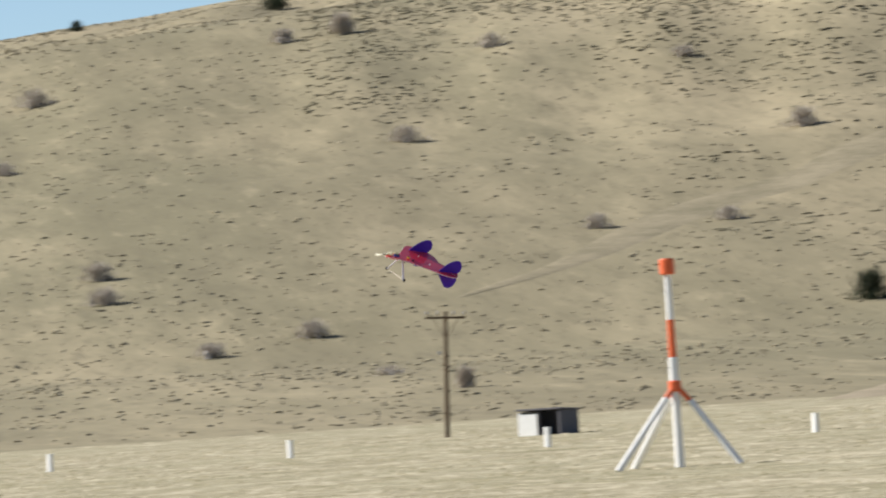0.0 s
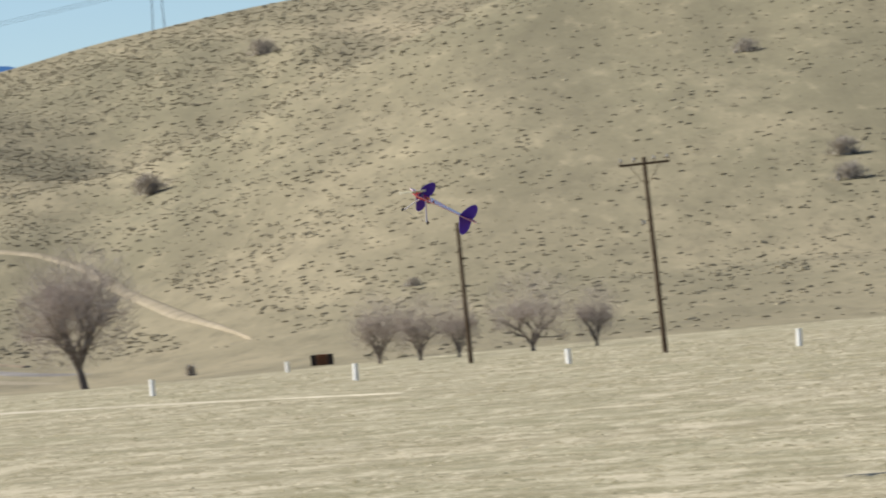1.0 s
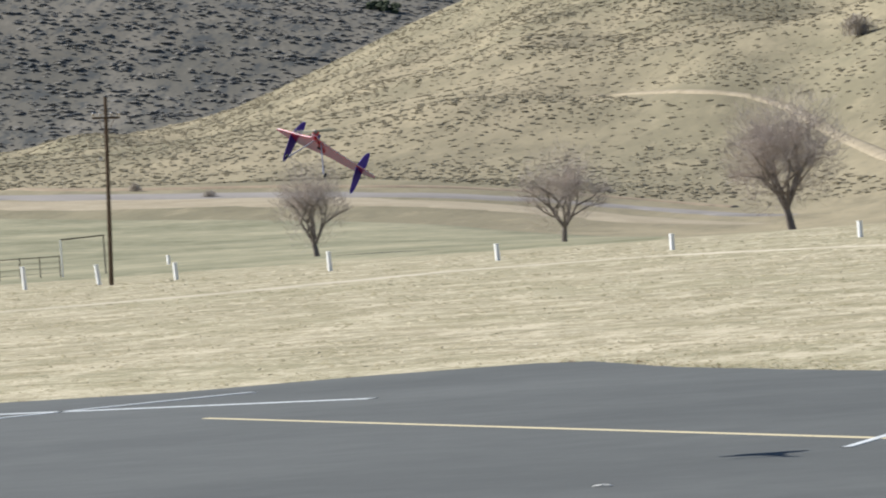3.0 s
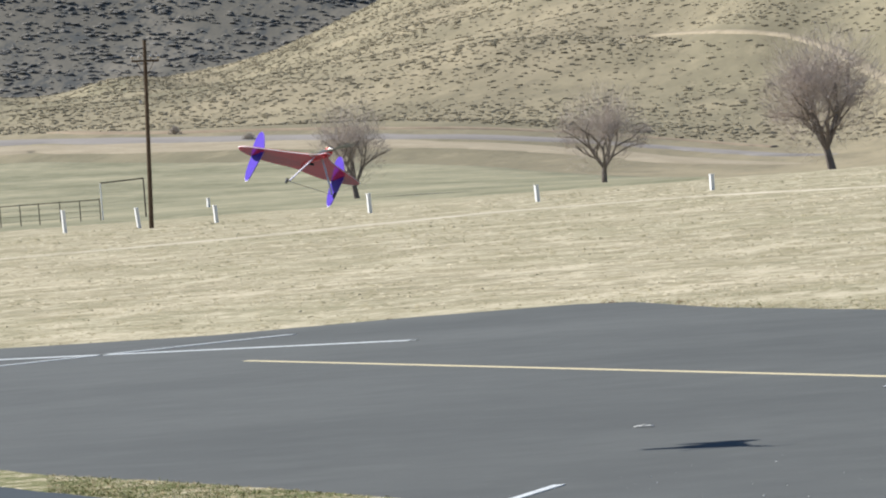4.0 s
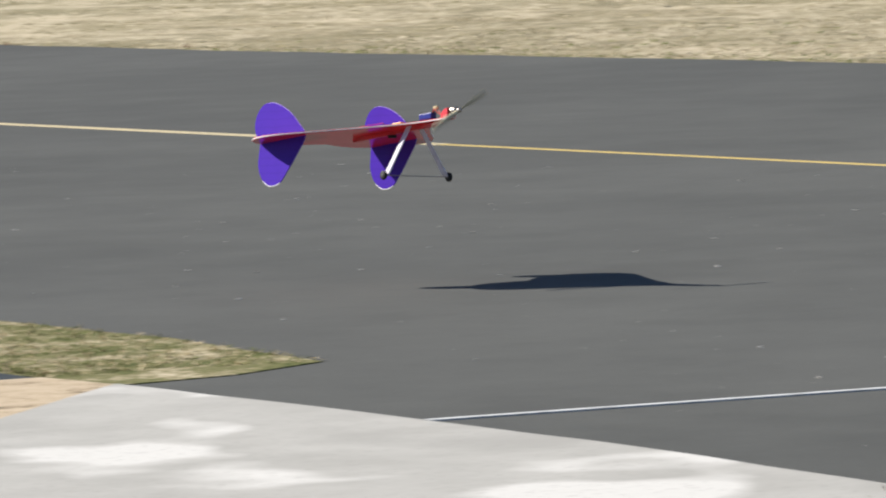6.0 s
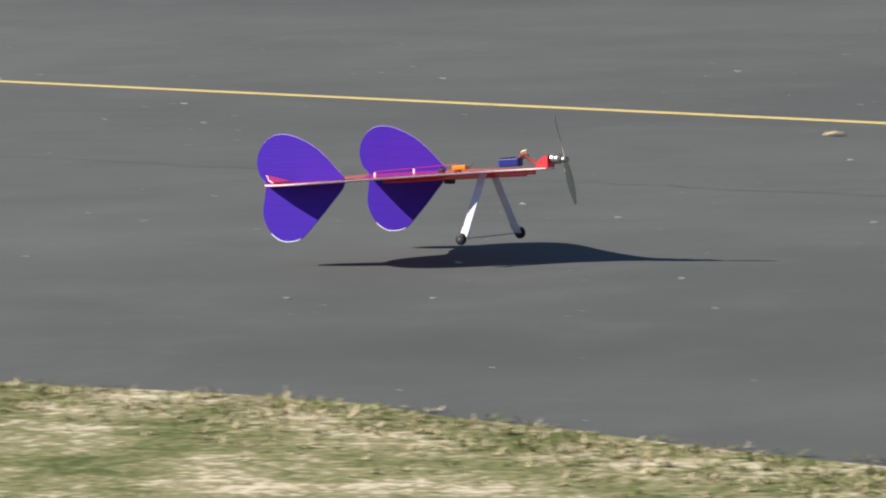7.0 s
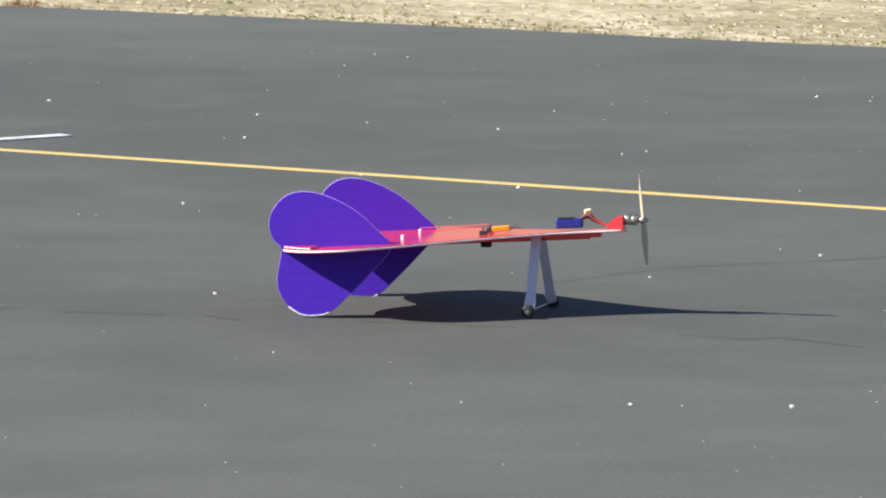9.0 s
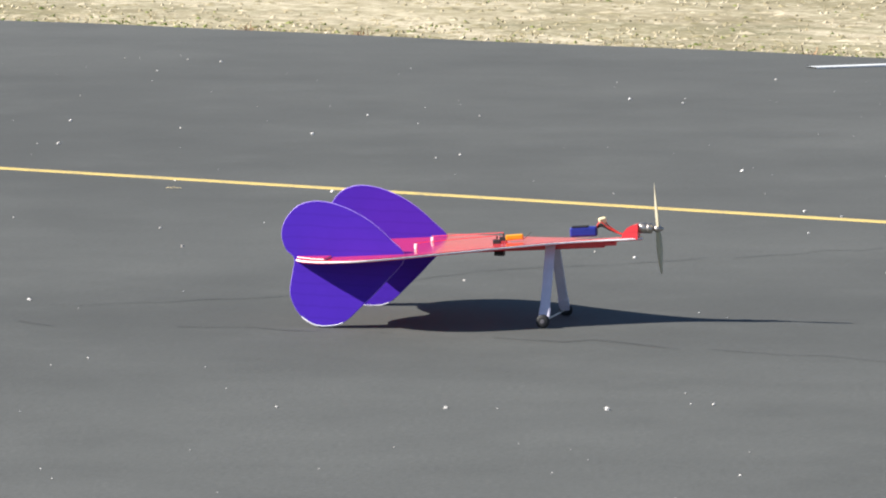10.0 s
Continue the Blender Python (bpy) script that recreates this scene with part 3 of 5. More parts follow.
def stripe(a, b, width, mat, label, z=0.004):
    a, b = Vector((*a, 0)) * K, Vector((*b, 0)) * K
    d = (b - a).normalized()
    s = Vector((-d.y, d.x, 0)) * width / 2
    m = max(2, int((b - a).length / 0.6))
    verts, faces = [], []
    for i in range(m + 1):
        p = a + (b - a) * i / m
        for k in (-1, 1):
            q = p + s * k * (1 + 0.08 * noise.noise((p.x * 3, p.y * 3, k)))
            verts += [(q.x, q.y, z), (q.x, q.y, 0.0)]
    for i in range(m):
        o = 4 * i
        faces += [(o, o + 4, o + 6, o + 2), (o, o + 1, o + 5, o + 4), (o + 2, o + 6, o + 7, o + 3)]
    return tagged(raw("painted_line", verts, faces, mat), label, "line marking", kind="structure")


stripe((-38.85, 43.33), (-15.0, 28.28), 0.10, FADED_YELLOW, "faded yellow runway line")
stripe((-15.0, 28.28), (20, 6.1), 0.052, YELLOW, "faded yellow runway line")
WHITE_TEXT = "worn white painted line on the asphalt"
for a, b, w in (((-43.66, 49.43), (-43.9, 44.6), 0.22), ((-39.1, 46.01), (-46, 47.0), 0.22), ((-20.6, 25.3), (-19.87, 23.8), 0.10), ((-25.36, 35.43), (-24.45, 33.5), 0.11),
                ((-29.6, 44.2), (-29.34, 43.51), 0.16), ((-8.41, 15.67), (-7.22, 16.68), 0.062), ((-2.69, 19.78), (-1.84, 20.59), 0.10), ((1.4, 24.02), (2.1, 24.38), 0.12)):
    stripe(a, b, w * 0.82, WHITE_LINE, WHITE_TEXT, 0.0065)
stripe((-19.5, 22.55), (-19.2, 21.6), 0.14, WHITE_LINE, "white painted line on the dark taxiway", 0.006)


# ---- things ----
def fence_place(a):
    e = float(np.interp(a, (-43.42, -40.66, -37.56, -34, -30, -27.83, -25.5, -23.08, -20), (-0.44, -0.48, -0.52, -0.545, -0.57, -0.59, -0.645, -0.67, -0.70)))
    r = 2.2 / math.tan(radians(-e))
    x, y = polar(a, r)
    return Vector((x, y, land(a, r)))


def post(place, tall, lean):
    e = empty("fence_post", Matrix.Translation(place) @ pose(0, 0, 0, random.uniform(-2, 2), lean, random.uniform(62, 74)), "short white-painted wooden marker post in dry grass", "post", "white posts along the field")
    bm = bmesh.new()
    box(bm, (0.15, 0.15, tall + 0.1), (0, 0, tall / 2 - 0.06), bevel=0.015)
    part("shaft", bm, WHITE, e)
    bm = bmesh.new()
    box(bm, (0.17, 0.17, 0.03), (0, 0, tall), bevel=0.008)
    part("cap", bm, WHITE, e)
    return e


for a, tall, lean in ((-43.42, 1.02, -3), (-42.75, 0.9, -5), (-42.05, 0.76, -3), (-40.66, 0.80, -2), (-39.14, 0.66, -2), (-37.56, 0.60, 0), (-35.86, 0.60, 1), (-34.02, 0.60, 2),
                      (-32.09, 0.52, -1), (-30.0, 0.60, 1), (-27.83, 0.58, 2), (-25.5, 0.60, -1), (-23.08, 0.56, 2), (-20.6, 0.56, 0)):
    post(fence_place(a), tall, lean)
for a, e, tall in ((-34.63, -0.42, 0.5), (-42.11, -0.33, 0.62)):
    post(meet(a, e, 200)[0], tall, 0)


def utility_pole(a, e, top, arm, lean, second=False):
    p, r = meet(a, e, 150)
    r = min(r, 340)
    x, y = polar(a, r)
    p = Vector((x, y, land(a, r)))
    h = r * (math.tan(radians(top)) - math.tan(radians(e)))
    pole = empty("utility_pole", Matrix.Translation(p) @ pose(0, 0, 0, 0, lean, -a), "tall weathered brown timber utility pole in the field", "utility pole", "utility poles along the valley")
    bm = bmesh.new()
    tube(bm, (0, 0, -0.4), (0, 0, h), 0.105, 0.075, 10)
    part("shaft", bm, POLE, pole, smooth=False)
    if arm:
        bm = bmesh.new()
        box(bm, (arm, 0.09, 0.09), (0, -0.2, h - 0.25 if not second else h - 0.9), bevel=0.01)
        part("crossarm", bm, POLE, pole)
        for k in (-0.46, -0.2, 0.2, 0.46):
            bm = bmesh.new()
            lathe(bm, ((0, 0.03), (0.03, 0.06), (0.1, 0.07), (0.14, 0.03), (0.2, 0.02)), "z", (k * arm, -0.2, (h - 0.25 if not second else h - 0.9) + 0.08), 8)
            part("insulator", bm, STEEL, pole)
        for k in (-1, 1):
            bm = bmesh.new()
            tube(bm, (k * arm * 0.3, -0.2, (h - 0.3 if not second else h - 0.95)), (0, -0.17, (h - 1.1 if not second else h - 1.7)), 0.014, 0.014, 6)
            part("brace", bm, POLE, pole)
    for k in ((0.32,) if arm else ()):
        bm = bmesh.new()
        box(bm, (0.14, 0.1, 0.16), (-0.26, -0.12, h * 0.67), bevel=0.02)
        part("meter_box", bm, STEEL, pole)
    return pole


utility_pole(-32.97, -0.48, 0.80, 0, -0.9)
utility_pole(-31.21, -0.53, 1.25, 1.9, -1.6)
utility_pole(-26.4, -0.50, 0.64, 1.6, 2.8)
utility_pole(-42.64, -0.46, 1.24, 1.2, 2.4, True)


def mast():
    p, r = meet(-24.32, -0.905, 60)
    H = lambda e: r * (math.tan(radians(e)) - math.tan(radians(-0.905)))
    m = empty("marker_mast", Matrix.Translation(p) @ pose(0, 0, 0, 0, 0, 24.32), "orange and white striped mast on splayed white legs in dry grass", "mast")
    bands = ((-0.14, 0.09, WHITE, 0.105), (0.09, 0.43, ORANGE, 0.085), (0.43, 0.86, WHITE, 0.075))
    bm = bmesh.new()
    tube(bm, (0, 0, 0), (0, 0, H(-0.20)), 0.10, 0.09, 10)
    part("center_leg", bm, WHITE, m)
    for a, b, mat, rad in bands:
        bm = bmesh.new()
        tube(bm, (0, 0, H(a)), (0, 0, H(b)), rad, rad * 0.95, 12)
        part("band", bm, mat, m)
    bm = bmesh.new()
    lathe(bm, ((H(0.84), 0.15), (H(0.85), 0.165), (H(0.97), 0.165), (H(0.985), 0.14)), "z", (0, 0, 0), 14)
    part("top_drum", bm, ORANGE, m)
    bm = bmesh.new()
    lathe(bm, ((H(-0.22), 0.14), (H(-0.2), 0.15), (H(-0.13), 0.14), (H(-0.12), 0.1)), "z", (0, 0, 0), 12)
    part("collar", bm, ORANGE, m)
    unit = r * math.tan(radians(1))
    for dx, dy, tx, tz in ((-0.56, -0.35, -0.09, -0.28), (-0.42, 0.5, -0.04, -0.26), (0.55, -0.15, 0.13, -0.31)):
        bm = bmesh.new()
        tube(bm, (dx * unit, dy * unit, 0), (tx * unit, dy * 0.12 * unit, H(tz)), 0.075, 0.07, 8)
        leg = part("leg", bm, WHITE, m)
        bm = bmesh.new()
        tube(bm, (tx * unit, dy * 0.12 * unit, H(tz)), (0, 0, H(-0.15)), 0.06, 0.06, 8)
        part("hinge_arm", bm, ORANGE, leg)
    return m


mast()


def shed():
    p, r = meet(-25.56, -0.535, 150)
    u = r * math.tan(radians(1))
    s = empty("shed", Matrix.Translation(p) @ pose(0, 0, 0, 0, 0, -6), "small open-fronted shed with a white end wall", "shed")
    w, h, d = 0.45 * u, 0.215 * u, 0.30 * u
    for name, size, at, mat in (("back_wall", (w, 0.06, h), (0, d, h / 2), SHEDGREY), ("side_wall", (0.06, d, h), (w / 2 - 0.03, d / 2, h / 2), SHEDGREY), ("side_wall", (0.06, d, h), (-w / 2 + 0.03, d / 2, h / 2), WHITE),
                                ("front_panel", (0.2 * u, 0.06, h * 0.92), (-w / 2 + 0.1 * u, 0, h * 0.46), WHITE), ("corner_post", (0.1, 0.1, h), (w / 2 - 0.05, 0, h / 2), SHEDGREY), ("corner_post", (0.1, 0.1, h), (-w / 2 + 0.21 * u, 0.05, h / 2), SHEDGREY)):
        bm = bmesh.new()
        box(bm, size, at)
        part(name, bm, mat, s)
    bm = bmesh.new()
    box(bm, (w + 0.08, d + 0.2, 0.07), (0, d / 2, h + 0.05), pose(0, 0, 0, -3), 0.01)
    part("roof", bm, SHEDGREY, s)
    return s


shed()


def bin_box():
    p, r = meet(-34.31, -0.385, 200, 420)
    u = r * math.tan(radians(1))
    s = empty("dumpster", Matrix.Translation(p) @ pose(0, 0, 0, 0, 0, 34), "rust-brown steel bin with dark ends in the grass", "bin")
    bm = bmesh.new()
    box(bm, (0.1 * u, 0.1 * u, 0.1 * u), (0, 0, 0.052 * u), bevel=0.02)
    part("body", bm, RUST, s)
    for k in (-1, 1):
        bm = bmesh.new()
        box(bm, (0.052 * u, 0.1 * u, 0.098 * u), (k * 0.077 * u, 0, 0.051 * u), bevel=0.03)
        part("end_panel", bm, DARKBROWN, s)
    for k in range(3):
        bm = bmesh.new()
        box(bm, (0.008 * u, 0.02 * u, 0.095 * u), ((k - 1) * 0.032 * u, -0.055 * u, 0.05 * u), bevel=0.01)
        part("rib", bm, RUST, s)
    return s


bin_box()


def crown_tree(a, e, width, height, name, seed, lean=0.0, forks=4, dense=1.0, far=340.0, low=0.0, label="bare grey-brown leafless tree with fine twigs beyond the fence"):
    """A bare tree: tapered trunk, forked limbs and many fine twigs. width, height in degrees of view."""
    rng = random.Random(seed)
    p, r = meet(a, e, 200, 700)
    r = min(r, far)
    x, y = polar(a, r)
    u = r * math.tan(radians(1))
    H, W = height * u, width * u
    t = empty("tree", Matrix.Translation((x, y, land(a, r) - 0.05)), label, "tree", "bare trees beyond the fence")
    trunk, limbs, twigs = bmesh.new(), bmesh.new(), ([], [])

    def blade(p0, p1, w):
        d = (p1 - p0).normalized()
        s = d.cross(Vector((rng.uniform(-1, 1), rng.uniform(-1, 1), rng.uniform(-1, 1)))).normalized() * w
        o = len(twigs[0])
        twigs[0].extend([tuple(p0 - s), tuple(p0 + s), tuple(p1)])
        twigs[1].append((o, o + 1, o + 2))

    top = Vector((lean * H * 0.1, 0, H * (0.24 - 0.1 * low)))
    tube(trunk, (0, 0, -0.2), top * 0.6, 0.032 * H, 0.026 * H, 9)
    tube(trunk, top * 0.6, top, 0.026 * H, 0.023 * H, 9)
    ends = []

    def inside(q):
        c = Vector((lean * H * 0.12, 0, H * (0.6 - 0.06 * low)))
        v = q - c
        return (v.x / (W * 0.5)) ** 2 + (v.y / (W * 0.5)) ** 2 + (v.z / (H * (0.41 + 0.05 * low))) ** 2

    def grow(p0, d, length, rad, depth):
        p1 = p0 + d * length
        mid = p0 + d * length * 0.5 + Vector((rng.uniform(-1, 1), rng.uniform(-1, 1), 0)) * length * 0.05
        target = limbs
        if depth < 3:
            tube(target, p0, mid, rad, rad * 0.8, 6, False)
            tube(target, mid, p1, rad * 0.8, rad * 0.6, 6, False)
        else:
            blade(p0, p1, rad * 0.8)
        if depth >= 5:
            return
        for k in range(3):
            spread = 0.55 if depth < 2 else 0.8
            nd = (d + Vector((rng.gauss(0, spread), rng.gauss(0, spread), rng.gauss(0.12, 0.3)))).normalized()
            s = p1 if k < 2 else mid
            if inside(s + nd * length * 0.6) < 1.05 + 0.25 * rng.random():
                grow(s, nd, length * rng.uniform(0.62, 0.8), rad * 0.58, depth + 1)
            ends.append(s)

    for k in range(forks):
        ang = 2 * math.pi * (k + rng.random() * 0.6) / forks
        out = rng.uniform(0.28, 0.72) * W / H
        d = Vector((math.cos(ang) * out, math.sin(ang) * out, 0.9)).normalized()
        grow(top * rng.uniform(0.75, 1.0), d, H * 0.24, 0.0185 * H, 0)
    for _ in range(int(8000 * dense)):
        way = Vector((rng.gauss(0, 1), rng.gauss(0, 1), rng.gauss(0, 1))).normalized()
        ragged = 1 + 0.38 * noise.noise(way * 1.9 + Vector((seed, 0, 0))) + 0.16 * noise.noise(way * 5 + Vector((0, seed, 0)))
        q = Vector((lean * H * 0.12, 0, H * (0.6 - 0.06 * low))) + Vector((way.x * W * 0.5, way.y * W * 0.5, way.z * H * (0.39 + 0.05 * low))) * (rng.random() ** 0.45 * ragged)
        if q.z < 0.12 * H * rng.random():
            continue
        d = ((q - top * 0.8).normalized() * 0.8 + Vector((rng.gauss(0, 0.4), rng.gauss(0, 0.4), rng.gauss(0, 0.4)))).normalized()
        blade(q, q + d * H * rng.uniform(0.05, 0.12), H * 0.0011)
    for _ in range(int(3500 * dense)):
        q = rng.choice(ends)
        d = Vector((rng.gauss(0, 1), rng.gauss(0, 1), rng.gauss(0.35, 0.8))).normalized()
        q2 = q + d * H * rng.uniform(0.06, 0.17)
        if inside(q2) < 1.0 + 0.35 * rng.random():
            blade(q, q2, H * 0.00135)
    part("trunk", trunk, BARK, t)
    part("limb_framework", limbs, BARK, t)
    tagged(raw("twig_crown", twigs[0], twigs[1], TWIG, t), "haze of fine bare twigs", kind="stuff")
    return t


crown_tree(-36.46, -0.385, 1.22, 1.30, "tree", 3, -0.5, 6, 1.0, low=0.5)
crown_tree(-38.53, -0.36, 0.88, 0.92, "tree", 5, 0.2, 5, 0.6, low=0.6)
crown_tree(-40.76, -0.33, 0.72, 0.95, "tree", 8, -0.4, 4, 0.55, low=0.7)
for a, w, h, s in ((-33.79, 0.52, 0.60, 11), (-33.42, 0.46, 0.58, 12), (-33.07, 0.36, 0.52, 13), (-32.4, 0.74, 0.70, 14), (-31.82, 0.38, 0.54, 15)):
    crown_tree(a, -0.415, w * 1.2, h * 1.12, "tree", s, 0, 5, 0.6, 330.0, 1.6, "small leafless grey tree at the foot of the hill")


def tuft(rng, p, size, out, blades=14, flat=0.7, thin=1.0):
    """A clump of short blades and twigs."""
    for _ in range(blades):
        d = Vector((rng.gauss(0, 1), rng.gauss(0, 1), abs(rng.gauss(0.5, 0.6)) * flat + 0.1)).normalized()
        q = p + Vector((rng.gauss(0, 0.28), rng.gauss(0, 0.28), 0)) * size
        s = d.cross(Vector((0, 0, 1))).normalized() * size * rng.uniform(0.08, 0.2) * thin
        tip = q + d * size * rng.uniform(0.5, 1.0)
        o = len(out[0])
        out[0].extend([tuple(q - s), tuple(q + s), tuple(tip + s * 0.5), tuple(tip - s * 0.5)])
        out[1].append((o, o + 1, o + 2, o + 3))


def clump(rng, p, w, h, out):
    """A low rounded shrub: an uneven dome."""
    o = len(out[0])
    n = 6
    for j, (rr, zz) in enumerate(((0.9, -0.12), (0.85, 0.55))):
        for i in range(n):
            a = 2 * math.pi * (i + 0.5 * j) / n
            k = rng.uniform(0.65, 1.3)
            out[0].append((p.x + w * rr * k * math.cos(a), p.y + w * rr * k * math.sin(a), p.z + h * zz * rng.uniform(0.75, 1.25)))
    out[0].append((p.x, p.y, p.z + h * rng.uniform(0.85, 1.1)))
    for i in range(n):
        out[1].append((o + i, o + (i + 1) % n, o + n + (i + 1) % n, o + n + i))
        out[1].append((o + n + i, o + n + (i + 1) % n, o + 2 * n))


PATHWAY = np.array(LAID)


def clear(x, y, gap):
    return float(np.min((PATHWAY[:, 0] - x) ** 2 + (PATHWAY[:, 1] - y) ** 2)) > gap * gap


rng = random.Random(21)
out = ([], [])
count = 0
pale = ([], [])
while count < 54000:
    a = rng.uniform(-44.6, -21.2)
    r = 340 + (1690 - 340) * rng.random() ** 1.1
    if r < (530 if a < -35.3 else 500 if a < -33.9 else 0):
        continue
    x, y = polar(a, r)
    if noise.noise((x * 0.02, y * 0.02, 4)) + 0.5 * noise.noise((x * 0.07, y * 0.07, 1)) < rng.uniform(-0.7, 0.3):
        continue
    right = step(a, -35.5, -32)
    if rng.random() < 0.6 * right or (r < 450 and rng.random() < 0.6):
        continue
    s = (0.12 + 0.26 * rng.random() ** 2.2) * (0.75 + r / 1300) * (1 - 0.1 * right)
    if clear(x, y, 4.0):
        clump(rng, Vector((x, y, land(a, r))), s, s * 0.5, pale if rng.random() < 0.3 else out)
    count += 1
for _ in range(5000):
    a, r = rng.uniform(-38.8, -29.6), rng.uniform(1020, 1690)
    x, y = polar(a, r)
    s = (0.3 + 0.7 * rng.random() ** 2)
    clump(rng, Vector((x, y, land(a, r))), s, s * 0.42, out)
# the steep upper slope carries denser, darker brush
dark = ([], [])
for _ in range(17000):
    a, r = rng.uniform(-27.5, -20.8), rng.uniform(560, 905)
    x, y = polar(a, r)
    if noise.noise((x * 0.012, y * 0.012, 8)) + 0.5 * noise.noise((x * 0.04, y * 0.04, 3)) + 0.7 * step(a, -26, -23.5) - 0.8 * (1 - step(r, 600, 700)) < rng.uniform(0.0, 0.6) or not clear(x, y, 7.0):
        continue
    s = 0.2 + 0.42 * rng.random() ** 2
    clump(rng, Vector((x, y, land(a, r))), s * 1.15, s * 0.24, dark)
tagged(raw("brush", *dark, OLIVESAGE), "dense olive-brown sagebrush on the steep upper slope", "shrubs", kind="stuff")
tagged(raw("bunchgrass", *pale, SAGELIGHT), "pale dry bunchgrass clumps on the hillside", "grass", kind="stuff")
tagged(raw("sagebrush", *out, SAGE), "scattered low brown-green sagebrush on the hillside", "shrubs", kind="stuff")

out = ([], [])
hill = [Vector(v.co) for v in dark_hill.data.vertices if -46.5 < math.degrees(math.atan2(v.co.x, v.co.y)) < -36.5]
for _ in range(25000):
    v = rng.choice(hill)
    q = v + Vector((rng.uniform(-16, 16), rng.uniform(-16, 16), 0))
    hit, place, normal, index = dark_hill.closest_point_on_mesh(q)
    s = 0.55 + 1.6 * rng.random() ** 2
    clump(rng, place, s, s * 0.38, out)
tagged(raw("brush", *out, DARKSAGE), "dense dark sagebrush on the far hill", "shrubs", kind="stuff")


def shrub(a, e, w, h, mat, label, seed):
    rr = random.Random(seed)
    p, r = meet(a, e, 150)
    u = r * math.tan(radians(1))
    s = empty("shrub", Matrix.Translation(p), label, "shrub", "larger shrubs on the hill")
    o = ([], [])
    tw = ([], [])
    for _ in range(4):
        g = rr.gauss(0, 0.15)
        q = Vector((g * w * u, rr.gauss(0, 0.17) * w * u, 0))
        clump(rr, q, w * u * rr.uniform(0.06, 0.1), h * u * rr.uniform(0.35, 0.55) * math.exp(-6 * g * g), o)
    for _ in range(110):
        gx, gy = rr.gauss(0, 0.2), rr.gauss(0, 0.2)
        tuft(rr, Vector((gx * w * u, gy * w * u, h * u * rr.uniform(0, 0.7) * math.sqrt(max(0.0, 1 - 4.2 * (gx * gx + gy * gy))))), h * u * 0.42, tw, 12, 1.3, 0.16)
    tagged(raw("foliage", *o, mat, s), "", kind="stuff")
    tagged(raw("twig_crown", *tw, mat, s), "", kind="stuff")
    return s


GREY_LABEL, GREEN_LABEL = "grey-brown twiggy shrub on the grassy slope", "dark green juniper bush on the slope"
for i, (a, e, w, h, g) in enumerate(((-26.59, 2.19, 0.36, 0.15, 0), (-27.11, 3.2, 0.2, 0.2, 0), (-27.69, 3.46, 0.28, 0.16, 1), (-27.65, 3.16, 0.26, 0.13, 0), (-25.77, 3.0, 0.34, 0.12, 0), (-24.04, 2.8, 0.26, 0.1, 0),
                                     (-23.01, 2.1, 0.3, 0.17, 0), (-22.48, 0.5, 0.34, 0.27, 1), (-29.45, 1.12, 0.32, 0.16, 0), (-29.41, 0.9, 0.34, 0.16, 0), (-27.55, 0.48, 0.34, 0.16, 0), (-28.48, 0.36, 0.34, 0.14, 0),
                                     (-26.88, 0.1, 0.34, 0.09, 0), (-24.91, 1.3, 0.3, 0.13, 0), (-23.73, 1.3, 0.28, 0.12, 0), (-29.93, 2.72, 0.4, 0.16, 0), (-29.5, 3.38, 0.12, 0.1, 1), (-35.74, 1.28, 0.36, 0.2, 0),
                                     (-34.61, 2.46, 0.3, 0.15, 0), (-30.26, 2.12, 0.3, 0.12, 0), (-33.44, 0.26, 0.18, 0.08, 0), (-41.7, 0.26, 0.14, 0.07, 0), (-42.36, 0.37, 0.12, 0.07, 0), (-35.5, -0.38, 0.07, 0.1, 0),
                                     (-38.11, 0.04, 0.16, 0.06, 0), (-26.2, -0.06, 0.12, 0.2, 0))):
    shrub(a, e, w * 0.95, h * (1.15 if g else 1.2), GREENBUSH if g else SHRUB, GREEN_LABEL if g else GREY_LABEL, 40 + i)


def juniper(a, e, w, h, seed):
    """A rounded dark bush on the far hill, found along its sight line."""
    rr = random.Random(seed)
    way = Vector((*polar(a, 1.0), math.tan(radians(e)))).normalized()
    hit, p, normal, index = dark_hill.ray_cast(EYE, way)
    u = p.length * math.tan(radians(1))
    s = empty("juniper", Matrix.Translation(p - Vector((0, 0, 0.4 * h * u))), "rounded dark green juniper on the sagebrush hill", "shrub", "junipers on the far hill")
    o = ([], [])
    for _ in range(40):
        g, k, z = rr.gauss(0, 0.26), rr.gauss(0, 0.26), rr.uniform(0, 0.72)
        clump(rr, Vector((g * w * u, k * w * u, z * h * u)), w * u * 0.14, h * u * 0.24, o)
    tagged(raw("foliage", *o, GREENBUSH, s), "", kind="stuff")


for i, (a, e, w, h) in enumerate(((-40.19, 2.02, 0.15, 0.16), (-39.88, 2.05, 0.24, 0.18), (-40.0, 1.83, 0.26, 0.2), (-39.64, 1.91, 0.2, 0.1))):
    juniper(a, e, w, h, 90 + i)


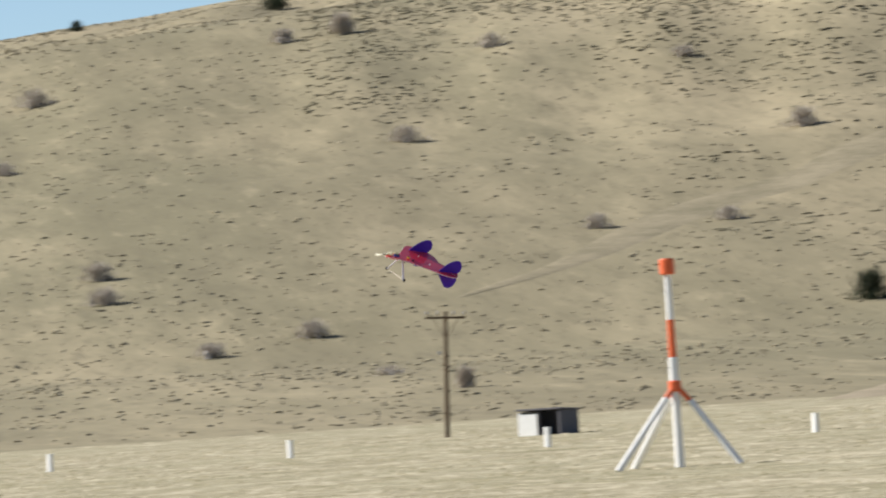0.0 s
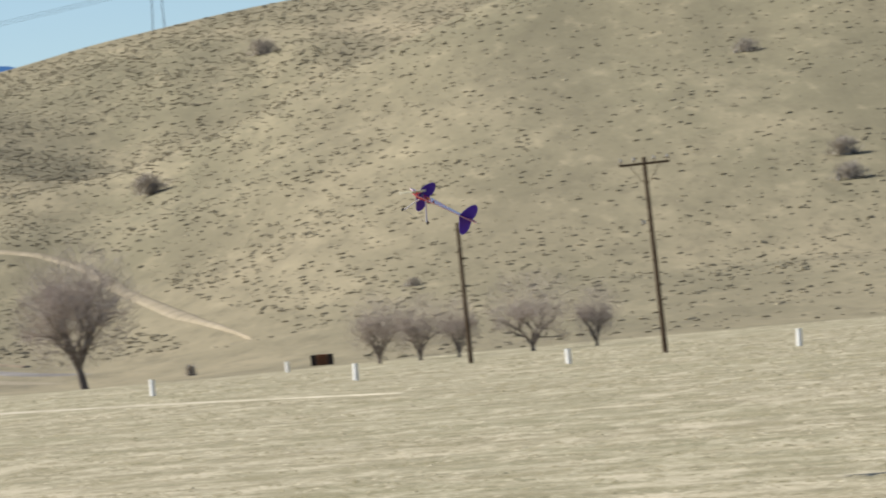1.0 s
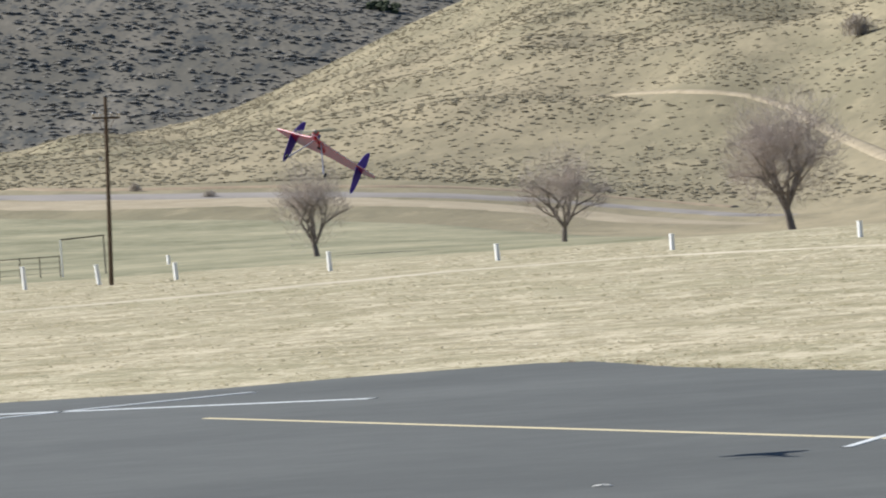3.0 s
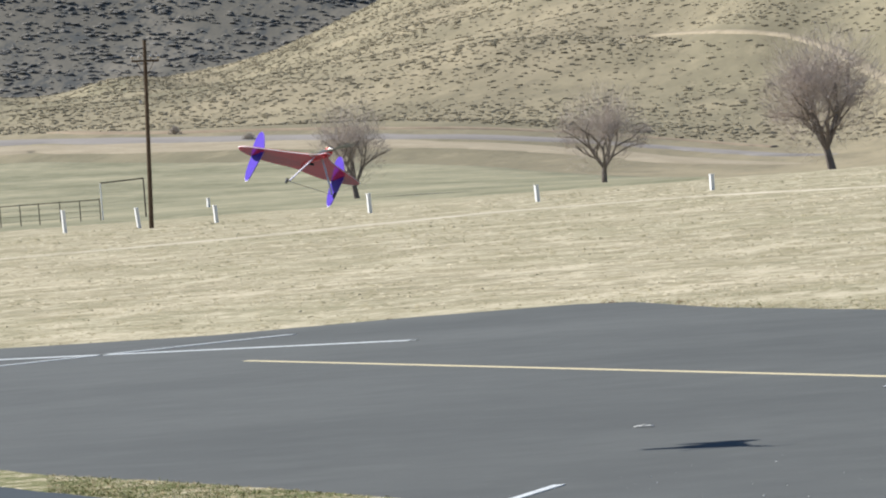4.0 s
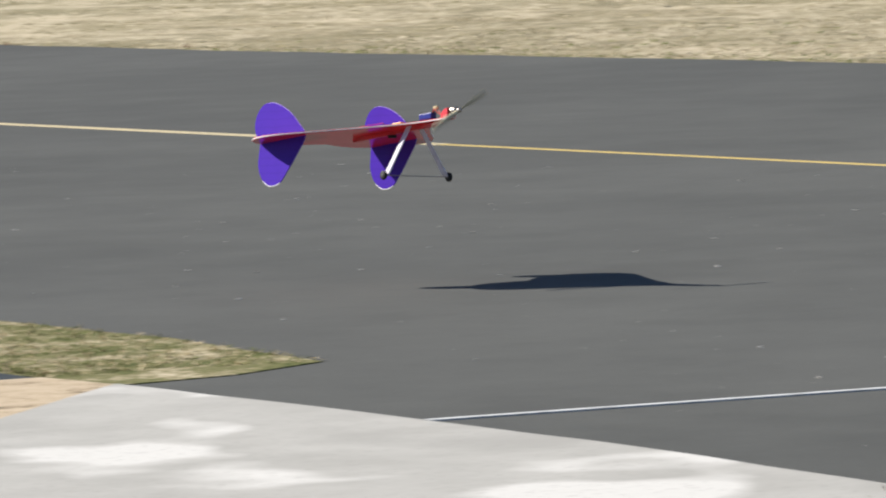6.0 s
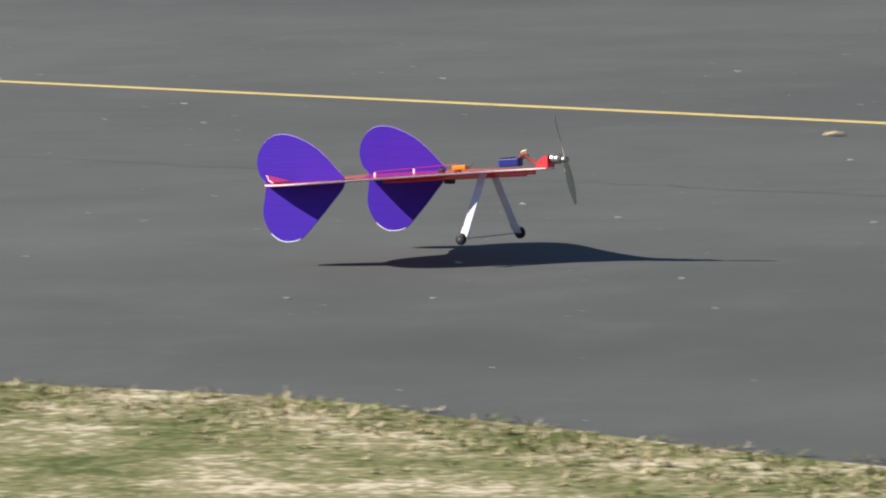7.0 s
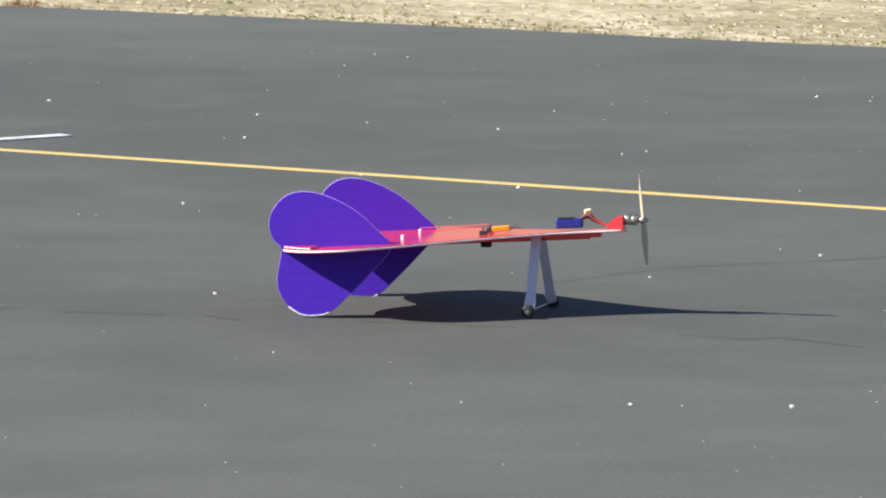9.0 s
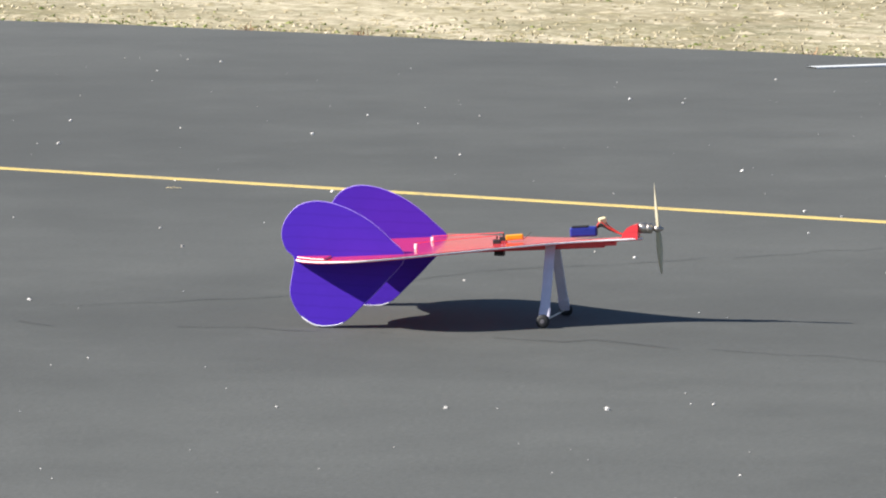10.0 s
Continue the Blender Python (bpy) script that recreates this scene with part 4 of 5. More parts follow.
def wire_fence():
    f = empty("wire_fence", Matrix(), "low dark wire fence panel with thin posts in the pasture", "fence")
    ends = [meet(a, e, 200, 330)[0] for a, e in ((-43.99, -0.29), (-43.81, -0.3), (-43.64, -0.31), (-43.45, -0.31), (-43.27, -0.32), (-43.09, -0.33))]
    for p in ends:
        bm = bmesh.new()
        tube(bm, p - Vector((0, 0, 0.1)), p + Vector((0, 0, 1.25)), 0.03, 0.025, 6)
        part("post", bm, DARKBROWN, f)
    for z in (0.08, 0.35, 0.62, 0.9, 1.2):
        for p, q in zip(ends, ends[1:]):
            bm = bmesh.new()
            tube(bm, p + Vector((0, 0, z)), q + Vector((0, 0, z)), 0.024 if z > 1 else 0.008, 0.024 if z > 1 else 0.008, 5)
            part("wire", bm, DARKBROWN, f)
    return f


wire_fence()


def bar_frame():
    """Two posts with a bar across, at the pasture's edge."""
    f = empty("bar_frame", Matrix(), "slim two-post frame with a dark crossbar in the pasture", "frame")
    a, b = [meet(a, e, 200, 330)[0] for a, e in ((-43.07, -0.36), (-42.68, -0.35))]
    for p, mat, tall in ((a, WHITE, 2.05), (b, DARKBROWN, 2.15)):
        bm = bmesh.new()
        tube(bm, p - Vector((0, 0, 0.1)), p + Vector((0, 0, tall)), 0.04, 0.035, 8)
        part("post", bm, mat, f)
    bm = bmesh.new()
    tube(bm, a + Vector((0, 0, 2.04)), b + Vector((0, 0, 2.13)), 0.035, 0.035, 8)
    part("crossbar", bm, DARKBROWN, f)


bar_frame()


def pylon():
    x, y = polar(-35.53, 1690)
    p = Vector((x, y, land(-35.53, 1690)))
    t = empty("pylon", Matrix.Translation(p) @ pose(0, 0, 0, 0, 0, 35), "slim steel power pylon on the far ridge", "pylon")
    for k in (-1, 1):
        bm = bmesh.new()
        tube(bm, (k * 1.6, 0, -1), (k * 1.2, 0, 12), 0.16, 0.14, 6)
        part("leg", bm, SHEDGREY, t)
    for z, w in ((11.8, 8.0), (9.0, 2.6)):
        bm = bmesh.new()
        box(bm, (w, 0.2, 0.25), (0, 0, z))
        part("crossarm", bm, SHEDGREY, t)
    for k in (-3.6, 0, 3.6):
        pts = [Vector((k + 260 * (i / 16) * -1, 0, 11.5 - 7 * math.sin(math.pi * i / 16) - 1.2 * i)) for i in range(17)]
        bm = bmesh.new()
        for a, b in zip(pts, pts[1:]):
            tube(bm, a, b, 0.035, 0.035, 4, False)
        part("cable", bm, SHEDGREY, t)
    return t


pylon()


# ---- near ground cover and litter ----
def along(line, t):
    d = [math.hypot(b[0] - a[0], b[1] - a[1]) for a, b in zip(line, line[1:])]
    s = t * sum(d)
    for (a, b), k in zip(zip(line, line[1:]), d):
        if s <= k:
            return a[0] + (b[0] - a[0]) * s / k, a[1] + (b[1] - a[1]) * s / k
        s -= k
    return line[-1]


rng = random.Random(7)
EDGE = FAR_EDGE[1:18]
straw, green, weed = ([], []), ([], []), ([], [])
for _ in range(8500):
    x, y = along(EDGE, rng.random() ** 0.8)
    x, y = x * K + rng.gauss(0.05, 0.12), y * K + abs(rng.gauss(0.1, 0.6))
    tuft(rng, Vector((x, y, -0.03)), rng.uniform(0.012, 0.03), straw if rng.random() < 0.6 else green, 7, 0.5, 0.8)
for _ in range(9000):
    a, r = rng.uniform(-46, 8), 30 * (7.5 ** rng.random())
    x, y = polar(a, r)
    edge = np.interp(x / K, [p[0] for p in EDGE[::-1]], [p[1] for p in EDGE[::-1]]) * K
    if y < edge + 0.2:
        continue
    tuft(rng, Vector((x, y, land(a, r))), rng.uniform(0.022, 0.045) * (0.6 + r / 140), straw, 6, 0.16, 0.7)
for x, y in [(-5.95, 29.58), (-5.27, 32.22), (-5.06, 30.98), (-4.9, 31.1), (-4.57, 29.15), (-4.23, 30.96), (-4.27, 29.04), (-3.95, 28.65), (-3.25, 28.2), (-2.64, 27.44)]:
    for _ in range(12):
        tuft(rng, Vector((x * K + rng.gauss(0, 0.075), y * K + rng.gauss(0, 0.25), -0.03)), rng.uniform(0.04, 0.09), weed, 44, 0.6, 0.25)
for _ in range(28):
    x, y = along(EDGE, rng.random())
    tuft(rng, Vector((x * K, y * K + abs(rng.gauss(0.35, 0.3)), -0.03)), rng.uniform(0.04, 0.09), weed, 60, 0.6, 0.25)
for _ in range(11000):
    t = rng.random()
    (x0, y0), (x1, y1) = along(NEAR_EDGE, t), along(LOW_EDGE[::-1], t)
    k = rng.random()
    tuft(rng, Vector(((x0 + (x1 - x0) * k) * K, (y0 + (y1 - y0) * k) * K, 0.006)), rng.uniform(0.012, 0.034), green if rng.random() < 0.45 else straw, 6, 0.3, 0.8)
for _ in range(2200):
    t = rng.random()
    x, y = along([(-6.2, 14.15), (-5.8, 14.5), (-4.24, 13.82), (-3.56, 13.28), (-2.4, 12.45), (0, 10.9)], t)
    tuft(rng, Vector((x * K + rng.gauss(0, 0.1), y * K - abs(rng.gauss(0, 0.4)), 0.006)), rng.uniform(0.015, 0.045), green if rng.random() < 0.45 else straw, 7, 0.4, 0.6)
# low clumps and ridges of cut grass, drawn out along the old furrows
mown, dull = ([], []), ([], [])
way, across = Vector((0.986, -0.165)), Vector((0.165, 0.986))
ex, ey = [p[0] for p in EDGE[::-1]], [p[1] for p in EDGE[::-1]]
kept = 0
while kept < 70000:
    a, r = rng.uniform(-46.5, 7), 27 * (10.5 ** rng.random())
    x, y = polar(a, r)
    if y < np.interp(x / K, ex, ey) * K + 0.15:
        continue
    p = Vector((x, y))
    u, v = p.dot(way), p.dot(across)
    if noise.noise((u * 0.07, v * 0.45, 3)) + 0.5 * noise.noise((u * 0.4, v * 1.4, 6)) < rng.uniform(-0.4, 0.5):
        continue
    kept += 1
    if abs(r - 170) < 90 and not clear(x, y, 1.8):
        continue
    big = 0.5 + r / 190
    w, h, n = (0.022 + 0.07 * rng.random() ** 2) * big, rng.uniform(0.009, 0.028) * big, 6
    where = mown if noise.noise((u * 0.05, v * 0.25, 12)) + rng.uniform(-0.5, 0.5) > 0.0 else dull
    o, z = len(where[0]), land(a, r) - 0.006
    for i in range(n):
        c, d = math.cos(i * math.pi / 3), math.sin(i * math.pi / 3)
        q = p + way * (c * w * rng.uniform(1.0, 2.8)) + across * (d * w * rng.uniform(0.6, 1.2))
        where[0].append((q.x, q.y, z))
    q = p + way * rng.uniform(-w, w)
    where[0].append((q.x, q.y, z + h))
    where[1].extend((o + i, o + (i + 1) % n, o + n) for i in range(n))
# finer stubble beside the runway
sprout = ([], [])
for _ in range(66000):
    x, y = along(EDGE, 0.62 * rng.random() ** 1.4)
    off = 14 * rng.random() ** 2.0
    p = Vector((x * K + rng.gauss(0, 0.6), y * K))
    p.y = float(np.interp(p.x / K, ex, ey)) * K + off + 0.05
    u, v = p.dot(way), p.dot(across)
    if noise.noise((u * 0.1, v * 0.9, 5)) + 0.5 * noise.noise((u * 0.9, v * 2.2, 2)) < rng.uniform(-0.5, 0.45):
        continue
    if p.length > 60:
        continue
    big = 0.7 + p.length / 70
    w, h, n = rng.uniform(0.007, 0.02) * big, rng.uniform(0.005, 0.014) * big, 4
    pick = rng.random()
    where = sprout if pick < 0.55 * math.exp(-off / 0.9) + 0.07 else mown if pick < 0.8 else dull
    o = len(where[0])
    for i in range(n):
        c, d = math.cos(i * math.pi / 2), math.sin(i * math.pi / 2)
        q = p + way * (c * w * rng.uniform(0.7, 2.2)) + across * (d * w * rng.uniform(0.6, 1.3))
        where[0].append((q.x, q.y, -0.036))
    where[0].append((p.x + rng.uniform(-w, w), p.y, -0.03 + h))
    where[1].extend((o + i, o + (i + 1) % n, o + n) for i in range(n))
tagged(raw("green_stubble", *sprout, GRASSLEAF), "sparse green stubble at the edge of the asphalt", "grass", kind="stuff")
tagged(raw("mown_grass", *mown, STRAWCLUMP), "low clumps of cut pale straw over the field", "grass", kind="stuff")
tagged(raw("matted_grass", *dull, DULLCLUMP), "low matted olive-brown grass over the field", "grass", kind="stuff")
for _ in range(3500):
    x, y = along(LOW_EDGE, rng.random())
    k = abs(rng.gauss(0, 0.09))
    tuft(rng, Vector((x * K + k * 0.5, y * K + k, 0.006)), rng.uniform(0.012, 0.03), green if rng.random() < 0.8 else straw, 6, 0.5, 0.7)
tagged(raw("dry_grass", *straw, STRAW), "short dry straw grass tufts over the field", "grass", kind="stuff")
tagged(raw("green_grass", *green, GRASSLEAF), "patchy green grass along the asphalt edges", "grass", kind="stuff")
tagged(raw("weeds", *weed, WEED), "rusty brown dead weeds at the runway edge", "weeds", kind="stuff")

grit = ([], [])
for _ in range(1600):
    x, y = rng.uniform(-26, 9), rng.uniform(13, 34)
    near = np.interp(x / K, [-60, -26.5, -9.65, -6.2, 4], [49, 27.8, 17.4, 14.3, 8.5]) * K
    if y < near + 0.3 or y > 0.85 * np.interp(x / K, [p[0] for p in EDGE[::-1]], [p[1] for p in EDGE[::-1]]) * K + 3:
        continue
    s = 0.002 + 0.0075 * rng.random() ** 5
    clump(rng, Vector((x, y, 0.001)), s, s * 0.9, grit)
for _ in range(160):
    x, y = along(LOW_EDGE, rng.random())
    x, y = x * K + rng.uniform(-1, 1), y * K - abs(rng.gauss(0, 1.2)) - 0.1
    s = rng.uniform(0.003, 0.008)
    clump(rng, Vector((x, y, 0.003)), s, s * 0.8, grit)
tagged(raw("grit", *grit, STONE), "scattered pale grit on the asphalt", "gravel", kind="stuff")


def crack(line, seed):
    """A thin dark crack in the asphalt."""
    rr = random.Random(seed)
    pts = [Vector((x * K, y * K, 0)) for x, y in line]
    fine = []
    for p, q in zip(pts, pts[1:]):
        m = max(2, int((q - p).length / 0.12))
        fine += [p + (q - p) * i / m + Vector((rr.gauss(0, 0.012), rr.gauss(0, 0.03), 0)) for i in range(m)]
    verts, faces = [], []
    for i, p in enumerate(fine):
        w = 0.0014 + 0.003 * rr.random()
        verts += [(p.x, p.y - w, 0.003), (p.x, p.y + w, 0.003)]
        if i and rr.random() > 0.12:
            faces.append((2 * i - 2, 2 * i - 1, 2 * i + 1, 2 * i))
    return tagged(raw("crack", verts, faces, CRACK), "thin dark crack in the asphalt", "crack", kind="structure")


crack([(-1.0, 15.75), (-0.4, 16.0), (0.1, 16.6), (0.7, 16.95), (1.3, 17.3)], 1)
crack([(-1.6, 15.55), (0.2, 15.1), (1.0, 14.65), (2.4, 14.0)], 2)
crack([(-9.0, 21.5), (-6.5, 20.2), (-4.0, 18.9)], 3)


def litter(name, x, y, length, width, mat, label, turn):
    bm = bmesh.new()
    m = 7
    top = []
    for i in range(m):
        t = i / (m - 1)
        w = width * math.sin(math.pi * (0.12 + 0.76 * t))
        z = 0.004 + 0.18 * min(width, 0.06) * math.sin(t * math.pi) + 0.1 * min(width, 0.04) * (i % 2)
        top.append((bm.verts.new((length * (t - 0.5), -w / 2, z)), bm.verts.new((length * (t - 0.5), 0, z + 0.12 * min(width, 0.05))), bm.verts.new((length * (t - 0.5), w / 2, z))))
    for a, b in zip(top, top[1:]):
        for k in (0, 1):
            bm.faces.new((a[k], b[k], b[k + 1], a[k + 1]))
    bmesh.ops.solidify(bm, geom=bm.faces[:], thickness=0.004)
    ob = obj(name, bm, mat)
    ob.matrix_basis = pose(x * K, y * K, 0, 0, 0, turn)
    return tagged(ob, label, name.replace("_", " "))


litter("leaf", -4.81, 21.26, 0.09, 0.06, CREAM, "curled tan dry leaf on the asphalt", 20)
litter("paper_scrap", -23.82, 30.11, 0.16, 0.1, WHITE, "crumpled white scrap on the asphalt", 30)
litter("wood_chip", -0.81, 18.96, 0.058, 0.012, CREAM, "pale wood splinter on the asphalt", -8)
litter("tar_strip", -0.33, 17.59, 0.09, 0.02, BLACK, "dark tar smear on the asphalt", 10)
litter("rubber_scrap", -10.95, 16.6, 0.34, 0.14, BLACK, "black rubber scrap at the taxiway edge", 10)


# ---- the model aeroplane ----
def wing_z(x):
    return -0.074 + 0.087 * x


HALF = [(0.43, 0.02), (0.31, 0.036), (0.20, 0.075), (0.07, 0.16), (-0.08, 0.28), (-0.20, 0.385), (-0.295, 0.45), (-0.383, 0.468), (-0.472, 0.435), (-0.54, 0.37), (-0.577, 0.29), (-0.583, 0.19), (-0.55, 0.09), (-0.51, 0.0)]
FIN = [(0, 0), (-0.05, 0.056), (-0.12, 0.11), (-0.2, 0.146), (-0.275, 0.159), (-0.335, 0.144), (-0.375, 0.101), (-0.387, 0.053), (-0.372, 0.008), (-0.345, -0.018), (-0.348, -0.062), (-0.354, -0.126), (-0.331, -0.178), (-0.296, -0.208), (-0.252, -0.221), (-0.186, -0.208), (-0.13, -0.156), (-0.06, -0.08)]


def plate(points, to3, thick, shift=0.0):
    """A flat plate: outline points, turned to space by to3(u, v, w)."""
    bm = bmesh.new()
    a = [bm.verts.new(to3(u, v, shift + thick / 2)) for u, v in points]
    b = [bm.verts.new(to3(u, v, shift - thick / 2)) for u, v in points]
    fa, fb = bm.faces.new(a), bm.faces.new(b[::-1])
    for i in range(len(a)):
        bm.faces.new((a[i], b[i], b[(i + 1) % len(a)], a[(i + 1) % len(a)]))
    bmesh.ops.triangulate(bm, faces=[fa, fb])
    bmesh.ops.recalc_face_normals(bm, faces=bm.faces)
    return bm


def rim(points, to3, thick, wide):
    """A thin white edge bead round a plate."""
    bm = bmesh.new()
    ring = [Vector(to3(u, v, 0)) for u, v in points]
    for p, q in zip(ring, ring[1:] + ring[:1]):
        tube(bm, p, q, wide, wide, 5, False)
    return bm


HINGE = (-0.455, wing_z(-0.455) + 0.008)  # of the elevons, along and up


def aeroplane():
    elevons = []
    plane = empty("model_aeroplane", Matrix(), "purple and red foam radio-controlled aeroplane with twin oval fins", "model aeroplane")
    left = [Vector((x, y)) for x, y in HALF]
    right = [Vector((x, -y)) for x, y in HALF[-2::-1]]
    outline = [(p.x, p.y) for p in smooth_loop(left + right, 4)]
    up = lambda u, v, w: (u, v, wing_z(u) + w)
    part("wing", plate(outline, up, 0.009), RED, plane, "glossy red swept wing plate")
    part("wing_edge", rim(outline, up, 0.009, 0.0029), FOAM, plane, "white foam edge")
    fin = [(p.x, p.y) for p in smooth_loop([Vector(q) for q in FIN], 4)]
    for side in (-1, 1):
        to3 = lambda u, v, w: (-0.231 + u, side * (0.314 - 0.036 * v) + w, -0.100 + v)
        f = part("fin", plate(fin, to3, 0.006), PURPLE, plane, "purple oval fin")
        part("fin_edge", rim(fin, to3, 0.006, 0.0015), LAVENDER, f, "pale lavender foam edge")
        low = [fin[i] for i in range(len(fin)) if fin[i][1] < -0.19 and fin[i][0] < -0.18]
        bm = bmesh.new()
        for p, q in zip(low, low[1:]):
            tube(bm, to3(*p, 0), to3(*q, 0), 0.0036, 0.0036, 6)
        part("skid", bm, FOAM, f, "white rubbing strip")
        bm = bmesh.new()
        box(bm, (0.009, 0.006, 0.017), (-0.24, side * 0.12, wing_z(-0.24) + 0.011), bevel=0.002)
        part("control_horn", bm, FOAM, plane)
        bm = bmesh.new()
        tube(bm, (-0.24, side * 0.12, wing_z(-0.24) + 0.022), (0.0, side * 0.05, wing_z(0) + 0.03), 0.0011, 0.0011, 6)
        part("pushrod", bm, RED, plane)
        # landing gear
        hub = Vector((0.178, side * 0.168, -0.288))
        top = Vector((0.165, side * 0.03, wing_z(0.165) - 0.004))
        d = (hub - top).normalized()
        fore = (Vector((1, 0, 0)) - d * d.x).normalized()
        along_leg = Matrix((fore, d.cross(fore), d)).transposed().to_4x4()
        mid = (hub + top) / 2
        bm = bmesh.new()
        box(bm, (0.031, 0.007, (hub - top).length), mid, along_leg, 0.003)
        leg = part("gear_leg", bm, LEG, plane, "flat white foam undercarriage leg")
        bm = bmesh.new()
        box(bm, (0.035, 0.010, 0.035), hub - d * 0.03, along_leg, 0.004)
        part("leg_cuff", bm, LEG, leg)
        bm = bmesh.new()
        lathe(bm, ((-0.008, 0.010), (-0.007, 0.018), (-0.004, 0.021), (0.004, 0.021), (0.007, 0.018), (0.008, 0.010)), "y", hub + Vector((0, side * 0.016, 0)), 18)
        wheel = part("wheel", bm, BLACK, plane, "small black rubber wheel", True)
        bm = bmesh.new()
        lathe(bm, ((-0.0095, 0.004), (-0.009, 0.007), (0.009, 0.007), (0.0095, 0.004)), "y", hub + Vector((0, side * 0.016, 0)), 12)
        part("wheel_hub", bm, SHEDGREY, wheel)
        # elevon behind its hinge line
        flap = [(-0.455, 0.335), (-0.455, 0.437), (-0.50, 0.405), (-0.535, 0.363), (-0.562, 0.335)]
        lift = lambda u, v, w: (u - HINGE[0], side * v, wing_z(u) - wing_z(HINGE[0]) + w)
        e = part("elevon", plate(flap, lift, 0.006), RED, plane, "red elevon")
        elevons.append(e)
        part("elevon_edge", rim(flap, lift, 0.006, 0.0012), FOAM, e, "white foam edge")
    bm = bmesh.new()
    tube(bm, (0.178, -0.168, -0.288), (0.178, 0.168, -0.288), 0.002, 0.002, 6)
    part("axle", bm, STEEL, plane)
    # keel and spar below, hatch above
    bm = bmesh.new()
    box(bm, (0.62, 0.012, 0.02), (0.02, 0, wing_z(0.02) - 0.014), pose(0, 0, 0, 0, -4.9, 0), 0.003)
    part("keel", bm, RED, plane)
    bm = bmesh.new()
    box(bm, (0.13, 0.022, 0.014), (0.30, 0.0, wing_z(0.3) - 0.012), pose(0, 0, 0, 0, -4.9, 0), 0.003)
    part("nose_spar", bm, RED, plane)
    wedge = [(0.383, 0.0), (0.388, 0.018), (0.400, 0.034), (0.416, 0.043), (0.431, 0.047), (0.434, 0.044), (0.434, 0.0)]
    bm = plate(wedge, lambda u, v, w: (u, w, wing_z(0.41) + v), 0.046)
    part("motor_mount", bm, RED, plane, "red foam firewall block")
    bm = bmesh.new()
    lathe(bm, ((0.432, 0.012), (0.436, 0.015), (0.439, 0.0165), (0.456, 0.0168), (0.458, 0.0155), (0.461, 0.0155), (0.463, 0.0165), (0.474, 0.016), (0.477, 0.008), (0.484, 0.007)), "x", (0, 0, -0.004), 20)
    part("motor", bm, STEEL, plane, "bright steel outrunner motor", True)
    bm = bmesh.new()
    box(bm, (0.084, 0.034, 0.03), (0.262, 0.0, wing_z(0.255) + 0.028), pose(0, 0, 0, 0, -4.9, 4), 0.005)
    bat = part("battery", bm, BLUE, plane, "blue shrink-wrapped battery pack")
    bm = bmesh.new()
    box(bm, (0.05, 0.036, 0.004), (0.25, 0.0, wing_z(0.25) + 0.0435), pose(0, 0, 0, 0, -4.9, 4), 0.001)
    part("battery_strap", bm, BLACK, bat)
    for k, (dy, dz, mat) in enumerate(((0.006, 0.018, WIRE_RED), (-0.004, 0.010, WIRE_RED), (0.0, 0.002, BLACK), (0.009, -0.004, BLACK))):
        z0 = wing_z(0.3) + 0.034
        pts = smooth_loop([Vector((0.298, dy * 0.6, z0)), Vector((0.315, dy * 1.5, z0 + dz + 0.012)), Vector((0.34, dy, z0 + dz * 0.5)), Vector((0.38, dy * 0.8, z0 - 0.012)), Vector((0.41, dy, z0 - 0.008))], 5, False)
        bm = bmesh.new()
        for p, q in zip(pts, pts[1:]):
            tube(bm, p, q, 0.0022, 0.0022, 6, False)
        part("wire", bm, mat, plane)
    bm = bmesh.new()
    box(bm, (0.022, 0.018, 0.016), (0.318, 0.004, wing_z(0.318) + 0.06), pose(0, 0, 0, 8, -14, 20), 0.003)
    part("plug", bm, CREAM, plane, "cream balance plug")
    bm = bmesh.new()
    box(bm, (0.054, 0.026, 0.016), (0.045, 0.0, wing_z(0.04) + 0.019), pose(0, 0, 0, 0, -6, 10), 0.003)
    part("receiver", bm, AMBER, plane, "orange radio receiver")
    for side in (-1, 1):
        bm = bmesh.new()
        box(bm, (0.024, 0.012, 0.015), (0.0, side * 0.05, wing_z(0) + 0.010), None, 0.002)
        box(bm, (0.004, 0.004, 0.012), (0.0, side * 0.05, wing_z(0) + 0.022))
        part("servo", bm, BLACK, plane)
    bm = bmesh.new()
    box(bm, (0.03, 0.03, 0.014), (0.0, 0.0, wing_z(0) - 0.03), None, 0.002)
    part("speed_controller", bm, BLACK, plane)
    bm = bmesh.new()
    tube(bm, (0.07, 0.01, wing_z(0.07) + 0.01), (0.095, 0.012, wing_z(0.095) + 0.03), 0.0012, 0.001, 6)
    part("antenna", bm, DARKBROWN, plane)
    # propeller
    prop = empty("propeller", pose(0.493, 0, -0.004))
    prop.parent = plane
    bm = bmesh.new()
    for side in (-1, 1):
        rings = []
        for i in range(11):
            t = i / 10
            y = side * (0.008 + 0.166 * t)
            chord = 0.010 + 0.016 * math.sin(math.pi * min(1, t * 0.85 + 0.1)) * (1 if t < 0.95 else 0.55)
            tw = radians(48 - 34 * t) * side
            c, s = math.cos(tw), math.sin(tw)
            ring = []
            for u, w in ((-0.5, 0), (-0.15, 0.09), (0.25, 0.07), (0.5, 0), (0.2, -0.03), (-0.2, -0.03)):
                ring.append(bm.verts.new((u * chord * s + w * chord * c, y, u * chord * c - w * chord * s)))
            rings.append(ring)
        for a, b in zip(rings, rings[1:]):
            for i in range(6):
                bm.faces.new((a[i], a[(i + 1) % 6], b[(i + 1) % 6], b[i]))
        bm.faces.new(rings[-1])
